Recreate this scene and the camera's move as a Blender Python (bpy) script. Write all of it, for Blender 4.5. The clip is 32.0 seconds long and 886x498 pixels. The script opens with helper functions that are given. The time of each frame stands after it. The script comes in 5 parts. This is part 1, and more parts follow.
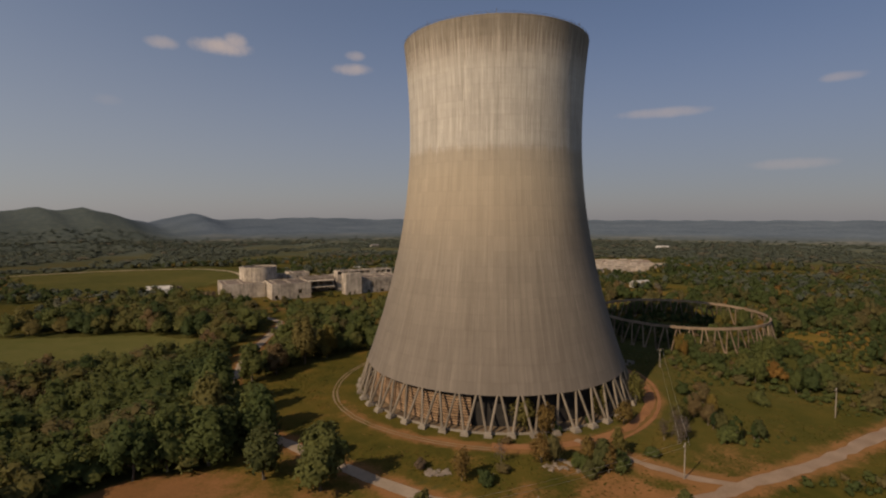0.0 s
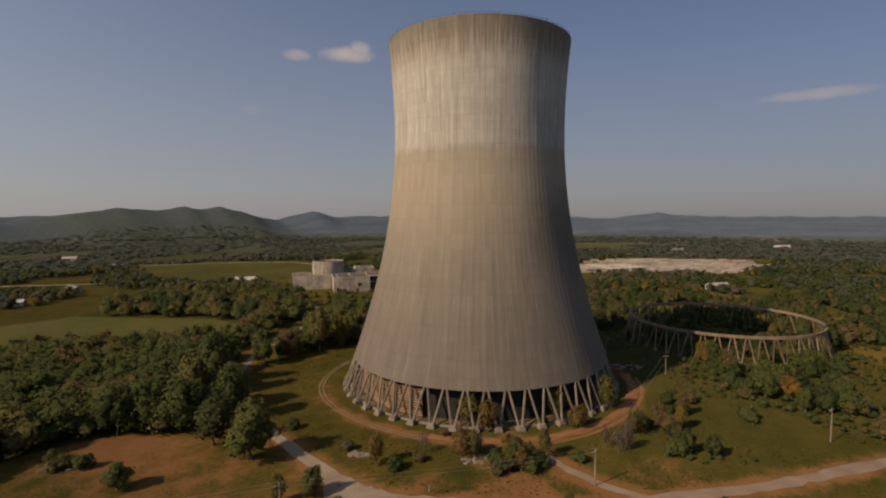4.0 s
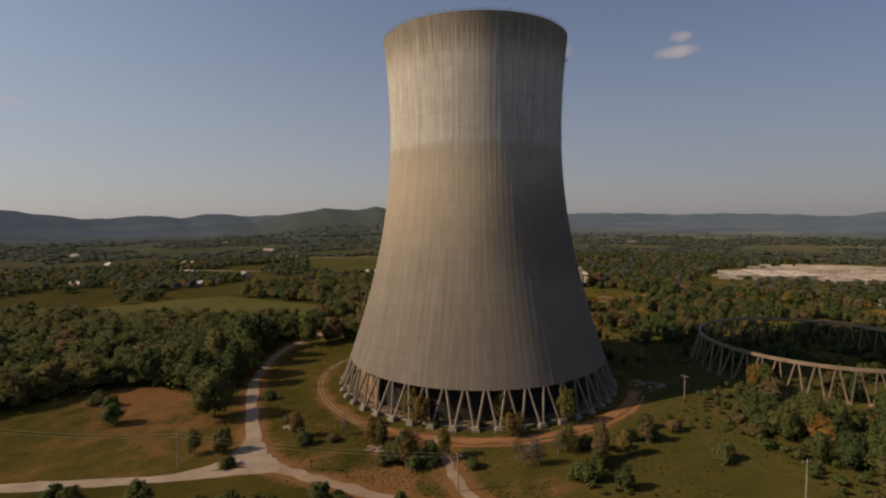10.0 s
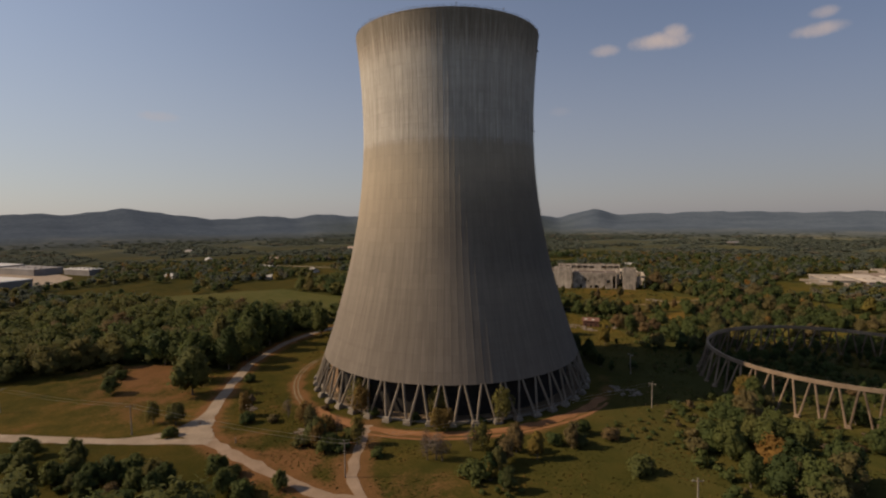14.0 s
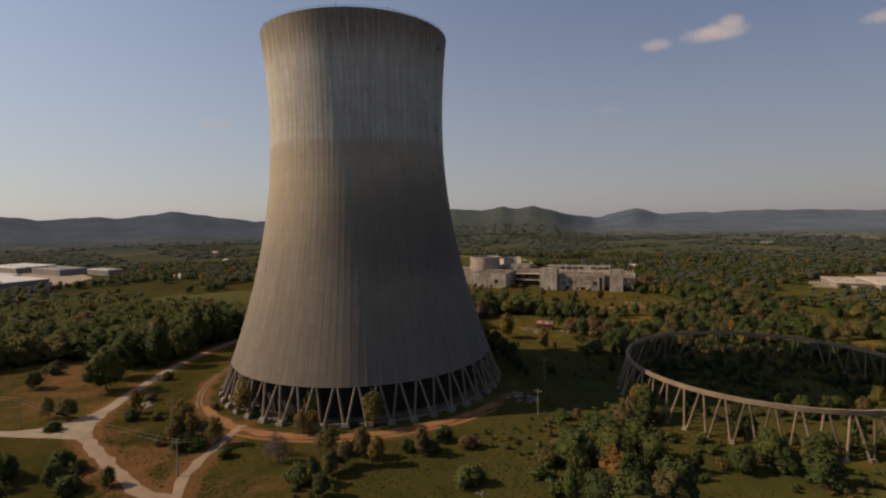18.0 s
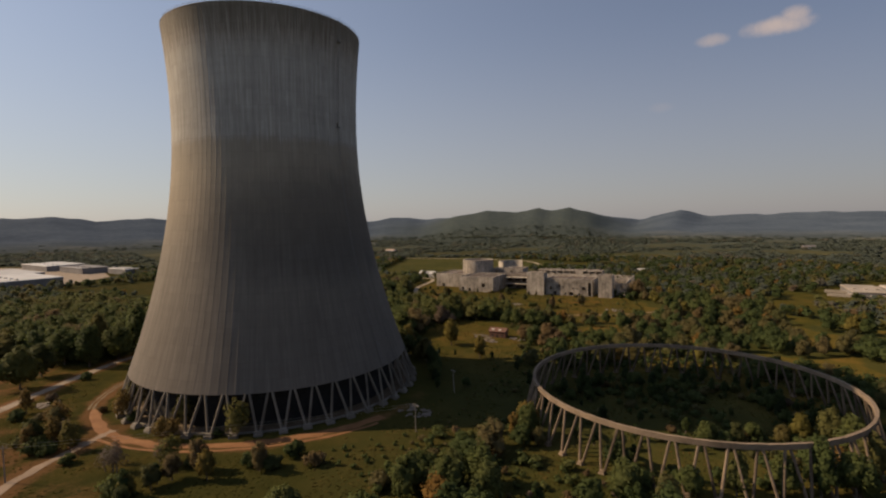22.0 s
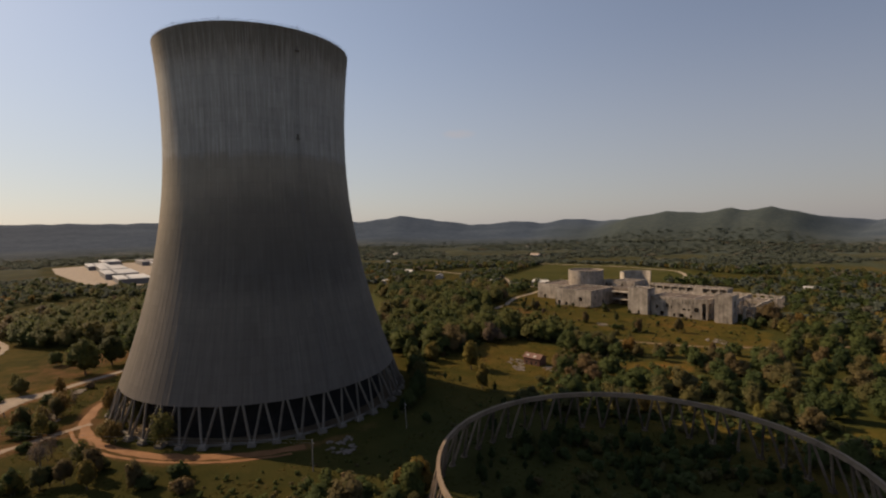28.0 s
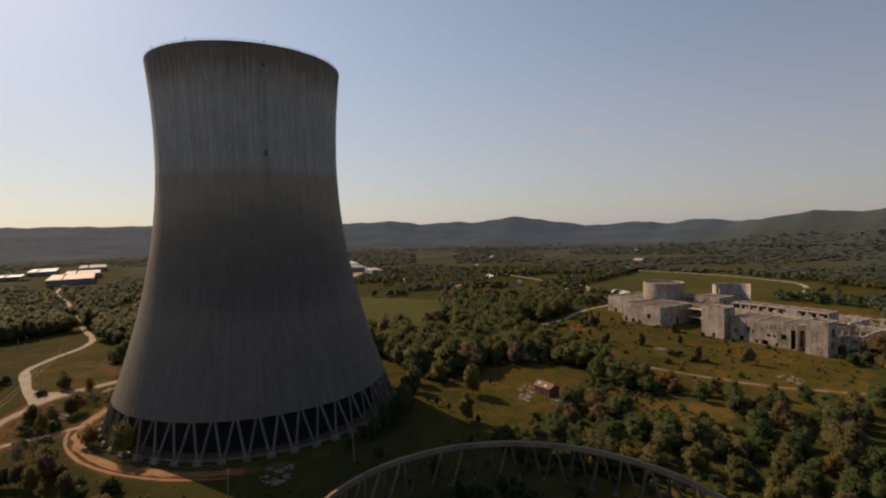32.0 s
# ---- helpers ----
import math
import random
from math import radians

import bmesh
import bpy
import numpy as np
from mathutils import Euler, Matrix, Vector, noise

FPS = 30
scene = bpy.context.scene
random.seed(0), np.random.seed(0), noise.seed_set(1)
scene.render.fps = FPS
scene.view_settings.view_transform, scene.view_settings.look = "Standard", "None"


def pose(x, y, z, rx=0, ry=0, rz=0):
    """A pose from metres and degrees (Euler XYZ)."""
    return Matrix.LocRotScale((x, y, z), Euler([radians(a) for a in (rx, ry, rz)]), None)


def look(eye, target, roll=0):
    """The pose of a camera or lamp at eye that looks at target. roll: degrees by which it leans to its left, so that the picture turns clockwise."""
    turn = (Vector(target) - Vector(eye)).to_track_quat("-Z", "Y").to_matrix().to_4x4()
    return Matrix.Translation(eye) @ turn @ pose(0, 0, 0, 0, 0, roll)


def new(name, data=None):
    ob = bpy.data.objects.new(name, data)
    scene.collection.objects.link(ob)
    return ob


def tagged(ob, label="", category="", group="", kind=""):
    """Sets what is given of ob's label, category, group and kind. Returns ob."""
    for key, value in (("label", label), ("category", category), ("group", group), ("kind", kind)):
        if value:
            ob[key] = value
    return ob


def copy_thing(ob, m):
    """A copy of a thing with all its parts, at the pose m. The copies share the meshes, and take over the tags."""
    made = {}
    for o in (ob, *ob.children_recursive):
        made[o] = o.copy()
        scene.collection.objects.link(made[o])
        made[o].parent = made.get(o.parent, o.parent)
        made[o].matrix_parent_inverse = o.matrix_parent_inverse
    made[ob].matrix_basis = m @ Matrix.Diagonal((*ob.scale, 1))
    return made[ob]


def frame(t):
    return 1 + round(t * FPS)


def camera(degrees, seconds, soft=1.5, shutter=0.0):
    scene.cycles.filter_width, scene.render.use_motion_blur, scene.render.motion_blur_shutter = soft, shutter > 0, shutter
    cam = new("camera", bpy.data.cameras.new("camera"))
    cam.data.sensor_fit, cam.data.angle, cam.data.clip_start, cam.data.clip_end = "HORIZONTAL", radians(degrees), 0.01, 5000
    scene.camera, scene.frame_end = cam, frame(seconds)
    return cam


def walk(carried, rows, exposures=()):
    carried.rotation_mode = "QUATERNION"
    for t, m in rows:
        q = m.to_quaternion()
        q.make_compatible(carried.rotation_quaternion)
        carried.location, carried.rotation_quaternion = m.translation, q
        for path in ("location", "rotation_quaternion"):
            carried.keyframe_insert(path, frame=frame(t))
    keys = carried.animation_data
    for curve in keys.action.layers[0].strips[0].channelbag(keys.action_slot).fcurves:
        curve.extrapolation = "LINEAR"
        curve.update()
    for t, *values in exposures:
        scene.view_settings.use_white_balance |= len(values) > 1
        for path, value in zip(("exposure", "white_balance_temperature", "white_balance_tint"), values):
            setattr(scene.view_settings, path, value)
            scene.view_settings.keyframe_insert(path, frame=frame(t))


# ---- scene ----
cam = camera(81.7, 32.0, 2.15)
METRES, EYE, TILT, LEAN, TURN = 540.0, 84.5, 0.0, 0.0, 0.0
ROWS = [
    (0.0, 0.0, 0.0, 0.0, -0.0, -3.5, 0.05),
    (0.5, 0.0152, -0.0008, 0.0002, 1.88, -3.54, 0.07),
    (1.0, 0.0313, -0.0032, 0.0006, 3.78, -3.59, 0.09),
    (1.5, 0.0466, -0.0052, 0.0009, 5.39, -3.66, 0.13),
    (2.0, 0.0624, -0.0069, 0.0007, 6.98, -3.66, 0.16),
    (2.5, 0.0774, -0.007, 0.001, 8.58, -3.74, 0.19),
    (3.0, 0.0935, -0.0054, 0.0008, 10.38, -3.73, 0.23),
    (3.5, 0.108, -0.0035, 0.0009, 11.62, -3.78, 0.24),
    (5.5, 0.1681, 0.0089, 0.0001, 17.28, -3.76, 0.36),
    (6.0, 0.1835, 0.0134, 0.0006, 19.58, -3.77, 0.39),
    (6.5, 0.1972, 0.0179, 0.0009, 21.6, -3.78, 0.41),
    (7.0, 0.2121, 0.0231, 0.001, 23.49, -3.78, 0.43),
    (7.5, 0.2259, 0.0287, 0.0012, 25.14, -3.8, 0.41),
    (8.0, 0.2403, 0.035, 0.001, 26.81, -3.81, 0.4),
    (8.5, 0.2533, 0.0407, 0.0004, 28.27, -3.79, 0.42),
    (9.0, 0.2673, 0.0481, 0.0002, 30.26, -3.81, 0.42),
    (9.5, 0.2806, 0.0554, -0.0001, 32.26, -3.83, 0.44),
    (10.0, 0.2943, 0.0631, -0.0004, 33.97, -3.85, 0.5),
    (10.5, 0.3065, 0.0706, -0.0007, 35.63, -3.84, 0.5),
    (11.0, 0.3199, 0.0794, -0.001, 37.69, -3.86, 0.56),
    (11.5, 0.3322, 0.0878, -0.0018, 39.42, -3.83, 0.6),
    (12.0, 0.3448, 0.097, -0.002, 40.97, -3.9, 0.66),
    (12.5, 0.3564, 0.106, -0.0027, 42.48, -3.86, 0.72),
    (13.0, 0.369, 0.1164, -0.0033, 44.27, -3.86, 0.8),
    (13.5, 0.3804, 0.1267, -0.0039, 45.53, -3.84, 0.81),
    (14.0, 0.3925, 0.1379, -0.0047, 45.62, -3.75, 0.76),
    (14.5, 0.4035, 0.1477, -0.0049, 45.1, -3.75, 0.79),
    (16.5, 0.4446, 0.196, -0.0058, 48.75, -3.67, 1.05),
    (17.0, 0.4545, 0.2091, -0.0059, 49.91, -3.65, 1.1),
    (17.5, 0.4636, 0.2217, -0.0061, 50.36, -3.61, 1.15),
    (18.0, 0.4728, 0.2353, -0.0066, 50.65, -3.58, 1.18),
    (18.5, 0.4807, 0.2478, -0.007, 51.11, -3.57, 1.24),
    (19.0, 0.4888, 0.2624, -0.0075, 52.23, -3.53, 1.29),
    (19.5, 0.4959, 0.2761, -0.0077, 53.37, -3.51, 1.24),
    (20.0, 0.503, 0.2907, -0.0078, 53.45, -3.47, 1.19),
    (20.5, 0.5096, 0.3041, -0.0083, 53.22, -3.4, 1.17),
    (21.0, 0.5158, 0.3187, -0.0087, 53.49, -3.37, 1.12),
    (21.5, 0.5213, 0.3324, -0.0092, 54.3, -3.31, 1.11),
    (22.0, 0.5263, 0.3477, -0.0094, 55.76, -3.28, 1.08),
    (22.5, 0.5307, 0.3619, -0.0098, 57.33, -3.24, 1.11),
    (23.0, 0.5349, 0.3774, -0.0102, 59.01, -3.2, 1.14),
    (23.5, 0.5387, 0.3919, -0.0108, 60.64, -3.16, 1.18),
    (24.0, 0.5422, 0.408, -0.0111, 62.59, -3.14, 1.22),
    (24.5, 0.5448, 0.4225, -0.0116, 64.42, -3.08, 1.27),
    (25.0, 0.5474, 0.4386, -0.0119, 66.38, -3.03, 1.29),
    (25.5, 0.5495, 0.4536, -0.0119, 68.01, -2.98, 1.3),
    (27.5, 0.5544, 0.5167, -0.0055, 74.37, -2.76, 1.28),
    (28.0, 0.5538, 0.5331, -0.0025, 76.15, -2.76, 1.26),
    (28.5, 0.5528, 0.5482, -0.0001, 77.85, -2.71, 1.25),
    (29.0, 0.5515, 0.5648, 0.0025, 79.68, -2.66, 1.28),
    (29.5, 0.5497, 0.5799, 0.0052, 81.31, -2.66, 1.26),
    (30.0, 0.5472, 0.5962, 0.0077, 82.96, -2.64, 1.27),
    (30.5, 0.5445, 0.611, 0.0089, 84.44, -2.6, 1.31),
    (31.0, 0.541, 0.6272, 0.009, 86.14, -2.56, 1.32),
    (31.5, 0.5372, 0.6424, 0.0086, 87.79, -2.53, 1.34),
    (32.0, 0.5326, 0.6582, 0.0081, 89.56, -2.49, 1.34),
]
walk(cam, [(t, pose(0, 0, EYE, TILT, LEAN, TURN) @ pose(METRES * x, METRES * y, METRES * z, 90 + pitch, roll, yaw)) for t, x, y, z, yaw, pitch, roll in ROWS],
     [(0.0, 0.12, 6480, 13), (8.0, 0.2, 6460, 13), (16.0, 0.27, 6520, 13), (24.0, 0.34, 6640, 13), (32.0, 0.34, 6700, 13)])

# ---- world and sun ----
SUN_AZ, SUN_EL = radians(-133.5), radians(36)
to_sun = Vector((math.cos(SUN_AZ) * math.cos(SUN_EL), math.sin(SUN_AZ) * math.cos(SUN_EL), math.sin(SUN_EL)))
sun = new("sun", bpy.data.lights.new("sun", "SUN"))
sun.data.energy, sun.data.angle, sun.data.color = 4.35, radians(0.6), (1.0, 0.75, 0.48)
sun.matrix_world = look((0, 0, 400), Vector((0, 0, 400)) - to_sun)

# the few small fair-weather clouds: bearing to the left of +y, height, half widths, all in degrees, and strength
CLOUDS = [(22.9, 16.7, 2.6, 0.8, 0.9), (21.6, 17.3, 1.1, 0.8, 0.8), (28.3, 16.4, 1.3, 0.6, 0.6), (9.8, 15.6, 1.9, 0.6, 0.7), (9.5, 16.9, 1.0, 0.5, 0.5),
          (-23.0, 10.5, 4.0, 0.5, 0.45), (-37.6, 12.1, 1.6, 0.4, 0.4), (-34.0, 4.9, 3.5, 0.5, 0.3), (74.0, 9.8, 1.8, 0.5, 0.3), (32.7, 10.8, 1.2, 0.5, 0.12)]


class Nodes:
    """A short hand for node trees."""

    def __init__(self, tree):
        self.tree = tree

    def add(self, kind, props=None, **ins):
        n = self.tree.nodes.new(kind)
        for k, v in (props or {}).items():
            setattr(n, k, v)
        for k, v in ins.items():
            self.put(n, k, v)
        return n

    def put(self, n, key, v):
        sock = n.inputs[int(key[1:])] if key[0] == "i" and key[1:].isdigit() else n.inputs[key.replace("_", " ")]
        if isinstance(v, bpy.types.NodeSocket):
            self.tree.links.new(v, sock)
        else:
            sock.default_value = v

    def math(self, op, a, b=0.0, c=0.0):
        return self.add("ShaderNodeMath", {"operation": op}, i0=a, i1=b, i2=c).outputs[0]

    def ramp(self, fac, stops):
        n = self.add("ShaderNodeValToRGB", None, i0=fac)
        while len(n.color_ramp.elements) < len(stops):
            n.color_ramp.elements.new(0.5)
        for e, (p, c) in zip(n.color_ramp.elements, stops):
            e.position, e.color = p, (*c, 1) if len(c) == 3 else c
        return n.outputs[0]

    def noise(self, vec, scale, detail=4.0, rough=0.55):
        return self.add("ShaderNodeTexNoise", None, Vector=vec, Scale=scale, Detail=detail, Roughness=rough).outputs["Fac"]

    def mix(self, fac, a, b, blend="MIX"):
        n = self.add("ShaderNodeMix", {"data_type": "RGBA", "blend_type": blend})
        for k, v in ((0, fac), (6, a), (7, b)):
            if isinstance(v, bpy.types.NodeSocket):
                self.tree.links.new(v, n.inputs[k])
            else:
                n.inputs[k].default_value = (*v, 1) if isinstance(v, tuple) and len(v) == 3 else v
        return n.outputs[2]


world = bpy.data.worlds.new("sky")
scene.world = world
world.use_nodes = True
W = Nodes(world.node_tree)
background = world.node_tree.nodes["Background"]
sky = W.add("ShaderNodeTexSky", {"sky_type": "NISHITA", "sun_disc": False, "sun_elevation": SUN_EL, "sun_rotation": math.pi / 2 - SUN_AZ,
                                 "air_density": 1.0, "dust_density": 0.7, "ozone_density": 1.4, "altitude": 200})
way = W.add("ShaderNodeTexCoord").outputs["Generated"]
wx, wy, wz = W.add("ShaderNodeSeparateXYZ", None, i0=way).outputs
yaw = W.math("MULTIPLY", W.math("ARCTAN2", W.math("MULTIPLY", wx, -1.0), wy), 57.2958)
high = W.math("MULTIPLY", W.math("ARCSINE", wz), 57.2958)
ragged = W.math("MULTIPLY", W.math("SUBTRACT", W.noise(way, 22.0, 7.0, 0.62), 0.5), 2.4)
cover = 0.0
for cy, ch, hw, hh, strong in CLOUDS:
    a = W.math("DIVIDE", W.math("SUBTRACT", yaw, cy), hw)
    b = W.math("DIVIDE", W.math("SUBTRACT", high, ch), hh)
    d = W.math("SUBTRACT", W.math("SUBTRACT", 1.0, W.math("ADD", W.math("MULTIPLY", a, a), W.math("MULTIPLY", b, b))), ragged)
    m = W.math("MULTIPLY", W.add("ShaderNodeMapRange", {"interpolation_type": "SMOOTHSTEP"}, i0=d, i1=-0.6, i2=1.3).outputs[0], strong)
    cover = W.math("MAXIMUM", cover, m)
sunward = W.add("ShaderNodeVectorMath", {"operation": "DOT_PRODUCT"}, i0=way, i1=(to_sun.x, to_sun.y, to_sun.z)).outputs["Value"]
sunward = W.add("ShaderNodeMapRange", None, i0=sunward, i1=-0.75, i2=0.85).outputs[0]
low_haze = W.add("ShaderNodeMapRange", {"interpolation_type": "SMOOTHSTEP"}, i0=high, i1=24.0, i2=-1.0, i3=W.math("ADD", W.math("MULTIPLY", sunward, 0.24), 0.1), i4=0.7).outputs[0]
dome = W.mix(1.0, sky.outputs[0], W.mix(sunward, (0.55, 0.59, 0.68), (1.05, 1.09, 1.11)), "MULTIPLY")
tinted = W.mix(low_haze, dome, W.mix(sunward, (2.6, 2.4, 2.5), (5.2, 5.05, 5.05)))
W.tree.links.new(W.mix(cover, tinted, (5.6, 4.6, 4.1)), background.inputs[0])
background.inputs[1].default_value = 0.075


# ---- materials ----
def material(name, rough=0.9, metal=0.0):
    m = bpy.data.materials.new(name)
    m.use_nodes = True
    n = Nodes(m.node_tree)
    n.out = m.node_tree.nodes["Principled BSDF"]
    n.put(n.out, "Roughness", rough)
    n.put(n.out, "Metallic", metal)
    n.put(n.out, "Specular_IOR_Level", 0.25)
    n.place = n.add("ShaderNodeTexCoord").outputs["Object"]
    n.world = n.add("ShaderNodeNewGeometry").outputs["Position"]
    return m, n


def speckled(name, dark, light, scale=0.5, fine=6.0, rough=0.9, bump=0.15, metal=0.0, spread=0.0):
    """A surface whose colour wanders between two tones at two scales."""
    m, n = material(name, rough, metal)
    f = n.math("ADD", n.math("MULTIPLY", n.noise(n.world, scale), 0.65), n.math("MULTIPLY", n.noise(n.world, fine, 6.0), 0.35))
    if spread:
        r = n.add("ShaderNodeObjectInfo").outputs["Random"]
        f = n.math("ADD", f, n.math("MULTIPLY", n.math("SUBTRACT", r, 0.5), spread))
    n.put(n.out, "Base_Color", n.ramp(f, [(0.3, dark), (0.7, light)]))
    if bump:
        n.put(n.out, "Normal", n.add("ShaderNodeBump", None, Strength=bump, Distance=0.1, Height=n.noise(n.world, fine * 2, 5.0)).outputs[0])
    return m


def streaked(name, dark, light, rough=0.92):
    """Weathered wall concrete with rain streaks, blotches and pale patches."""
    m, n = material(name, rough)
    x, y, z = n.add("ShaderNodeSeparateXYZ", None, i0=n.world).outputs
    run = n.add("ShaderNodeCombineXYZ", None, i0=x, i1=y, i2=n.math("MULTIPLY", z, 0.07)).outputs[0]
    f = n.math("ADD", n.math("MULTIPLY", n.noise(run, 0.5, 5.0, 0.7), 0.36), n.math("ADD", n.math("MULTIPLY", n.noise(n.world, 0.12, 5.0, 0.7), 0.49), n.math("MULTIPLY", n.noise(n.world, 1.2, 5.0, 0.7), 0.15)))
    f = n.math("ADD", f, n.math("MULTIPLY", n.math("SUBTRACT", n.add("ShaderNodeObjectInfo").outputs["Random"], 0.5), 0.1))
    n.put(n.out, "Base_Color", n.ramp(f, [(0.36, dark), (0.5, tuple(0.5 * (a + b) for a, b in zip(dark, light))), (0.64, light)]))
    n.put(n.out, "Normal", n.add("ShaderNodeBump", None, Strength=0.2, Distance=0.15, Height=f).outputs[0])
    return m


def tower_concrete():
    """Board-marked shell concrete: three pours of different tone, pale lime runs, drips below the lip, lift joints and formwork panels."""
    m, n = material("tower_concrete", 0.92)
    x, y, z = n.add("ShaderNodeSeparateXYZ", None, i0=n.place).outputs
    turn = n.math("ARCTAN2", y, x)
    cx, cy = n.math("MULTIPLY", n.math("COSINE", turn), 45.0), n.math("MULTIPLY", n.math("SINE", turn), 45.0)

    def ring(up):
        return n.add("ShaderNodeCombineXYZ", None, i0=cx, i1=cy, i2=n.math("MULTIPLY", z, up)).outputs[0]

    def soft(v, lo, hi, a=0.0, b=1.0):
        return n.add("ShaderNodeMapRange", {"interpolation_type": "SMOOTHSTEP"}, i0=v, i1=lo, i2=hi, i3=a, i4=b).outputs[0]

    streak = n.math("ADD", n.math("MULTIPLY", n.noise(ring(0.03), 0.75, 5.0, 0.62), 0.64), n.math("MULTIPLY", n.noise(ring(0.05), 2.6, 4.0, 0.6), 0.36))
    wide = n.noise(ring(0.045), 0.22, 3.0, 0.5)
    runs = n.noise(ring(0.02), 1.7, 3.0, 0.7)
    broken = n.noise(ring(0.3), 0.25, 4.0, 0.6)
    lifts = n.noise(n.add("ShaderNodeCombineXYZ", None, i0=n.math("MULTIPLY", turn, 1.6), i2=n.math("MULTIPLY", z, 0.3)).outputs[0], 1.0, 3.0, 0.7)
    blotch = n.noise(n.place, 0.06, 5.0, 0.6)
    column, lift = n.math("FLOOR", n.math("MULTIPLY", turn, 60 / math.pi)), n.math("FLOOR", n.math("DIVIDE", z, 6.4))
    panel = n.add("ShaderNodeTexWhiteNoise", {"noise_dimensions": "2D"}, i0=n.add("ShaderNodeCombineXYZ", None, i0=column, i1=lift).outputs[0]).outputs[0]
    joint = n.math("ABSOLUTE", n.math("SUBTRACT", n.math("FRACT", n.math("DIVIDE", z, 6.4)), 0.5))
    joint = n.math("MULTIPLY", soft(joint, 0.45, 0.5), broken)
    wavy = n.math("ADD", z, n.math("ADD", n.math("MULTIPLY", n.math("SUBTRACT", wide, 0.5), 7.0), n.math("MULTIPLY", n.math("SUBTRACT", runs, 0.5), 7.0)))
    pours = n.ramp(n.math("DIVIDE", wavy, 170.0), [(0.0, (0.115, 0.101, 0.087)), (0.2, (0.134, 0.118, 0.1)), (0.38, (0.176, 0.156, 0.129)), (0.5, (0.244, 0.211, 0.164)),
                                                   (0.6, (0.286, 0.25, 0.194)), (0.665, (0.276, 0.247, 0.199)), (0.685, (0.335, 0.32, 0.288)), (0.86, (0.36, 0.345, 0.312)),
                                                   (0.93, (0.33, 0.302, 0.258))])
    lip = soft(n.math("ADD", z, n.math("MULTIPLY", n.math("SUBTRACT", runs, 0.5), 46.0)), 153.0, 164.0)
    pours = n.mix(lip, pours, (0.19, 0.168, 0.135))
    zone = n.ramp(n.math("DIVIDE", z, 170.0), [(0.36, (0.62, 0.62, 0.62)), (0.5, (0.3, 0.3, 0.3)), (0.64, (0.3, 0.3, 0.3)), (0.69, (1, 1, 1))])
    shade = n.math("ADD", n.math("MULTIPLY", streak, 0.92), n.math("ADD", n.math("MULTIPLY", lifts, 0.18), n.math("MULTIPLY", blotch, 0.16)))
    tone = n.ramp(shade, [(0.46, (0.72, 0.71, 0.69)), (0.62, (0.97, 0.97, 0.97)), (0.78, (1.24, 1.24, 1.24))])
    tone = n.mix(zone, (1, 1, 1), tone)
    lime = n.math("MULTIPLY", n.math("MULTIPLY", soft(runs, 0.53, 0.66), soft(broken, 0.3, 0.6)), n.ramp(n.math("DIVIDE", z, 170.0), [(0.25, (0.35, 0.35, 0.35)), (0.45, (0.25, 0.25, 0.25)), (0.66, (0.3, 0.3, 0.3)), (0.7, (0.75, 0.75, 0.75)), (0.97, (0.35, 0.35, 0.35))]))
    tone = n.mix(lime, tone, n.mix(1.0, tone, (1.5, 1.5, 1.52), "MULTIPLY"))
    tone = n.mix(1.0, tone, n.ramp(panel, [(0.0, (0.95, 0.95, 0.95)), (1.0, (1.05, 1.05, 1.05))]), "MULTIPLY")
    tone = n.mix(joint, tone, n.mix(1.0, tone, (0.86, 0.855, 0.85), "MULTIPLY"))
    # broad darker, bluish patch about 78 m up, centred a little past +x
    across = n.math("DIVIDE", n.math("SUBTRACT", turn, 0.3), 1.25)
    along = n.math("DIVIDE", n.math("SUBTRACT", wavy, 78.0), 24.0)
    dark_patch = n.math("SUBTRACT", n.math("ADD", 1.0, n.math("MULTIPLY", n.math("SUBTRACT", blotch, 0.5), 1.5)), n.math("ADD", n.math("MULTIPLY", across, across), n.math("MULTIPLY", along, along)))
    dark_patch = soft(dark_patch, -0.7, 0.9)
    tone = n.mix(1.0, tone, n.mix(dark_patch, (1, 1, 1), (0.62, 0.63, 0.66)), "MULTIPLY")
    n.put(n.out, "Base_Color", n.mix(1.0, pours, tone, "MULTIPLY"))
    n.put(n.out, "Normal", n.add("ShaderNodeBump", None, Strength=0.3, Distance=0.25, Height=n.math("ADD", streak, n.math("MULTIPLY", lifts, 0.6))).outputs[0])
    return m


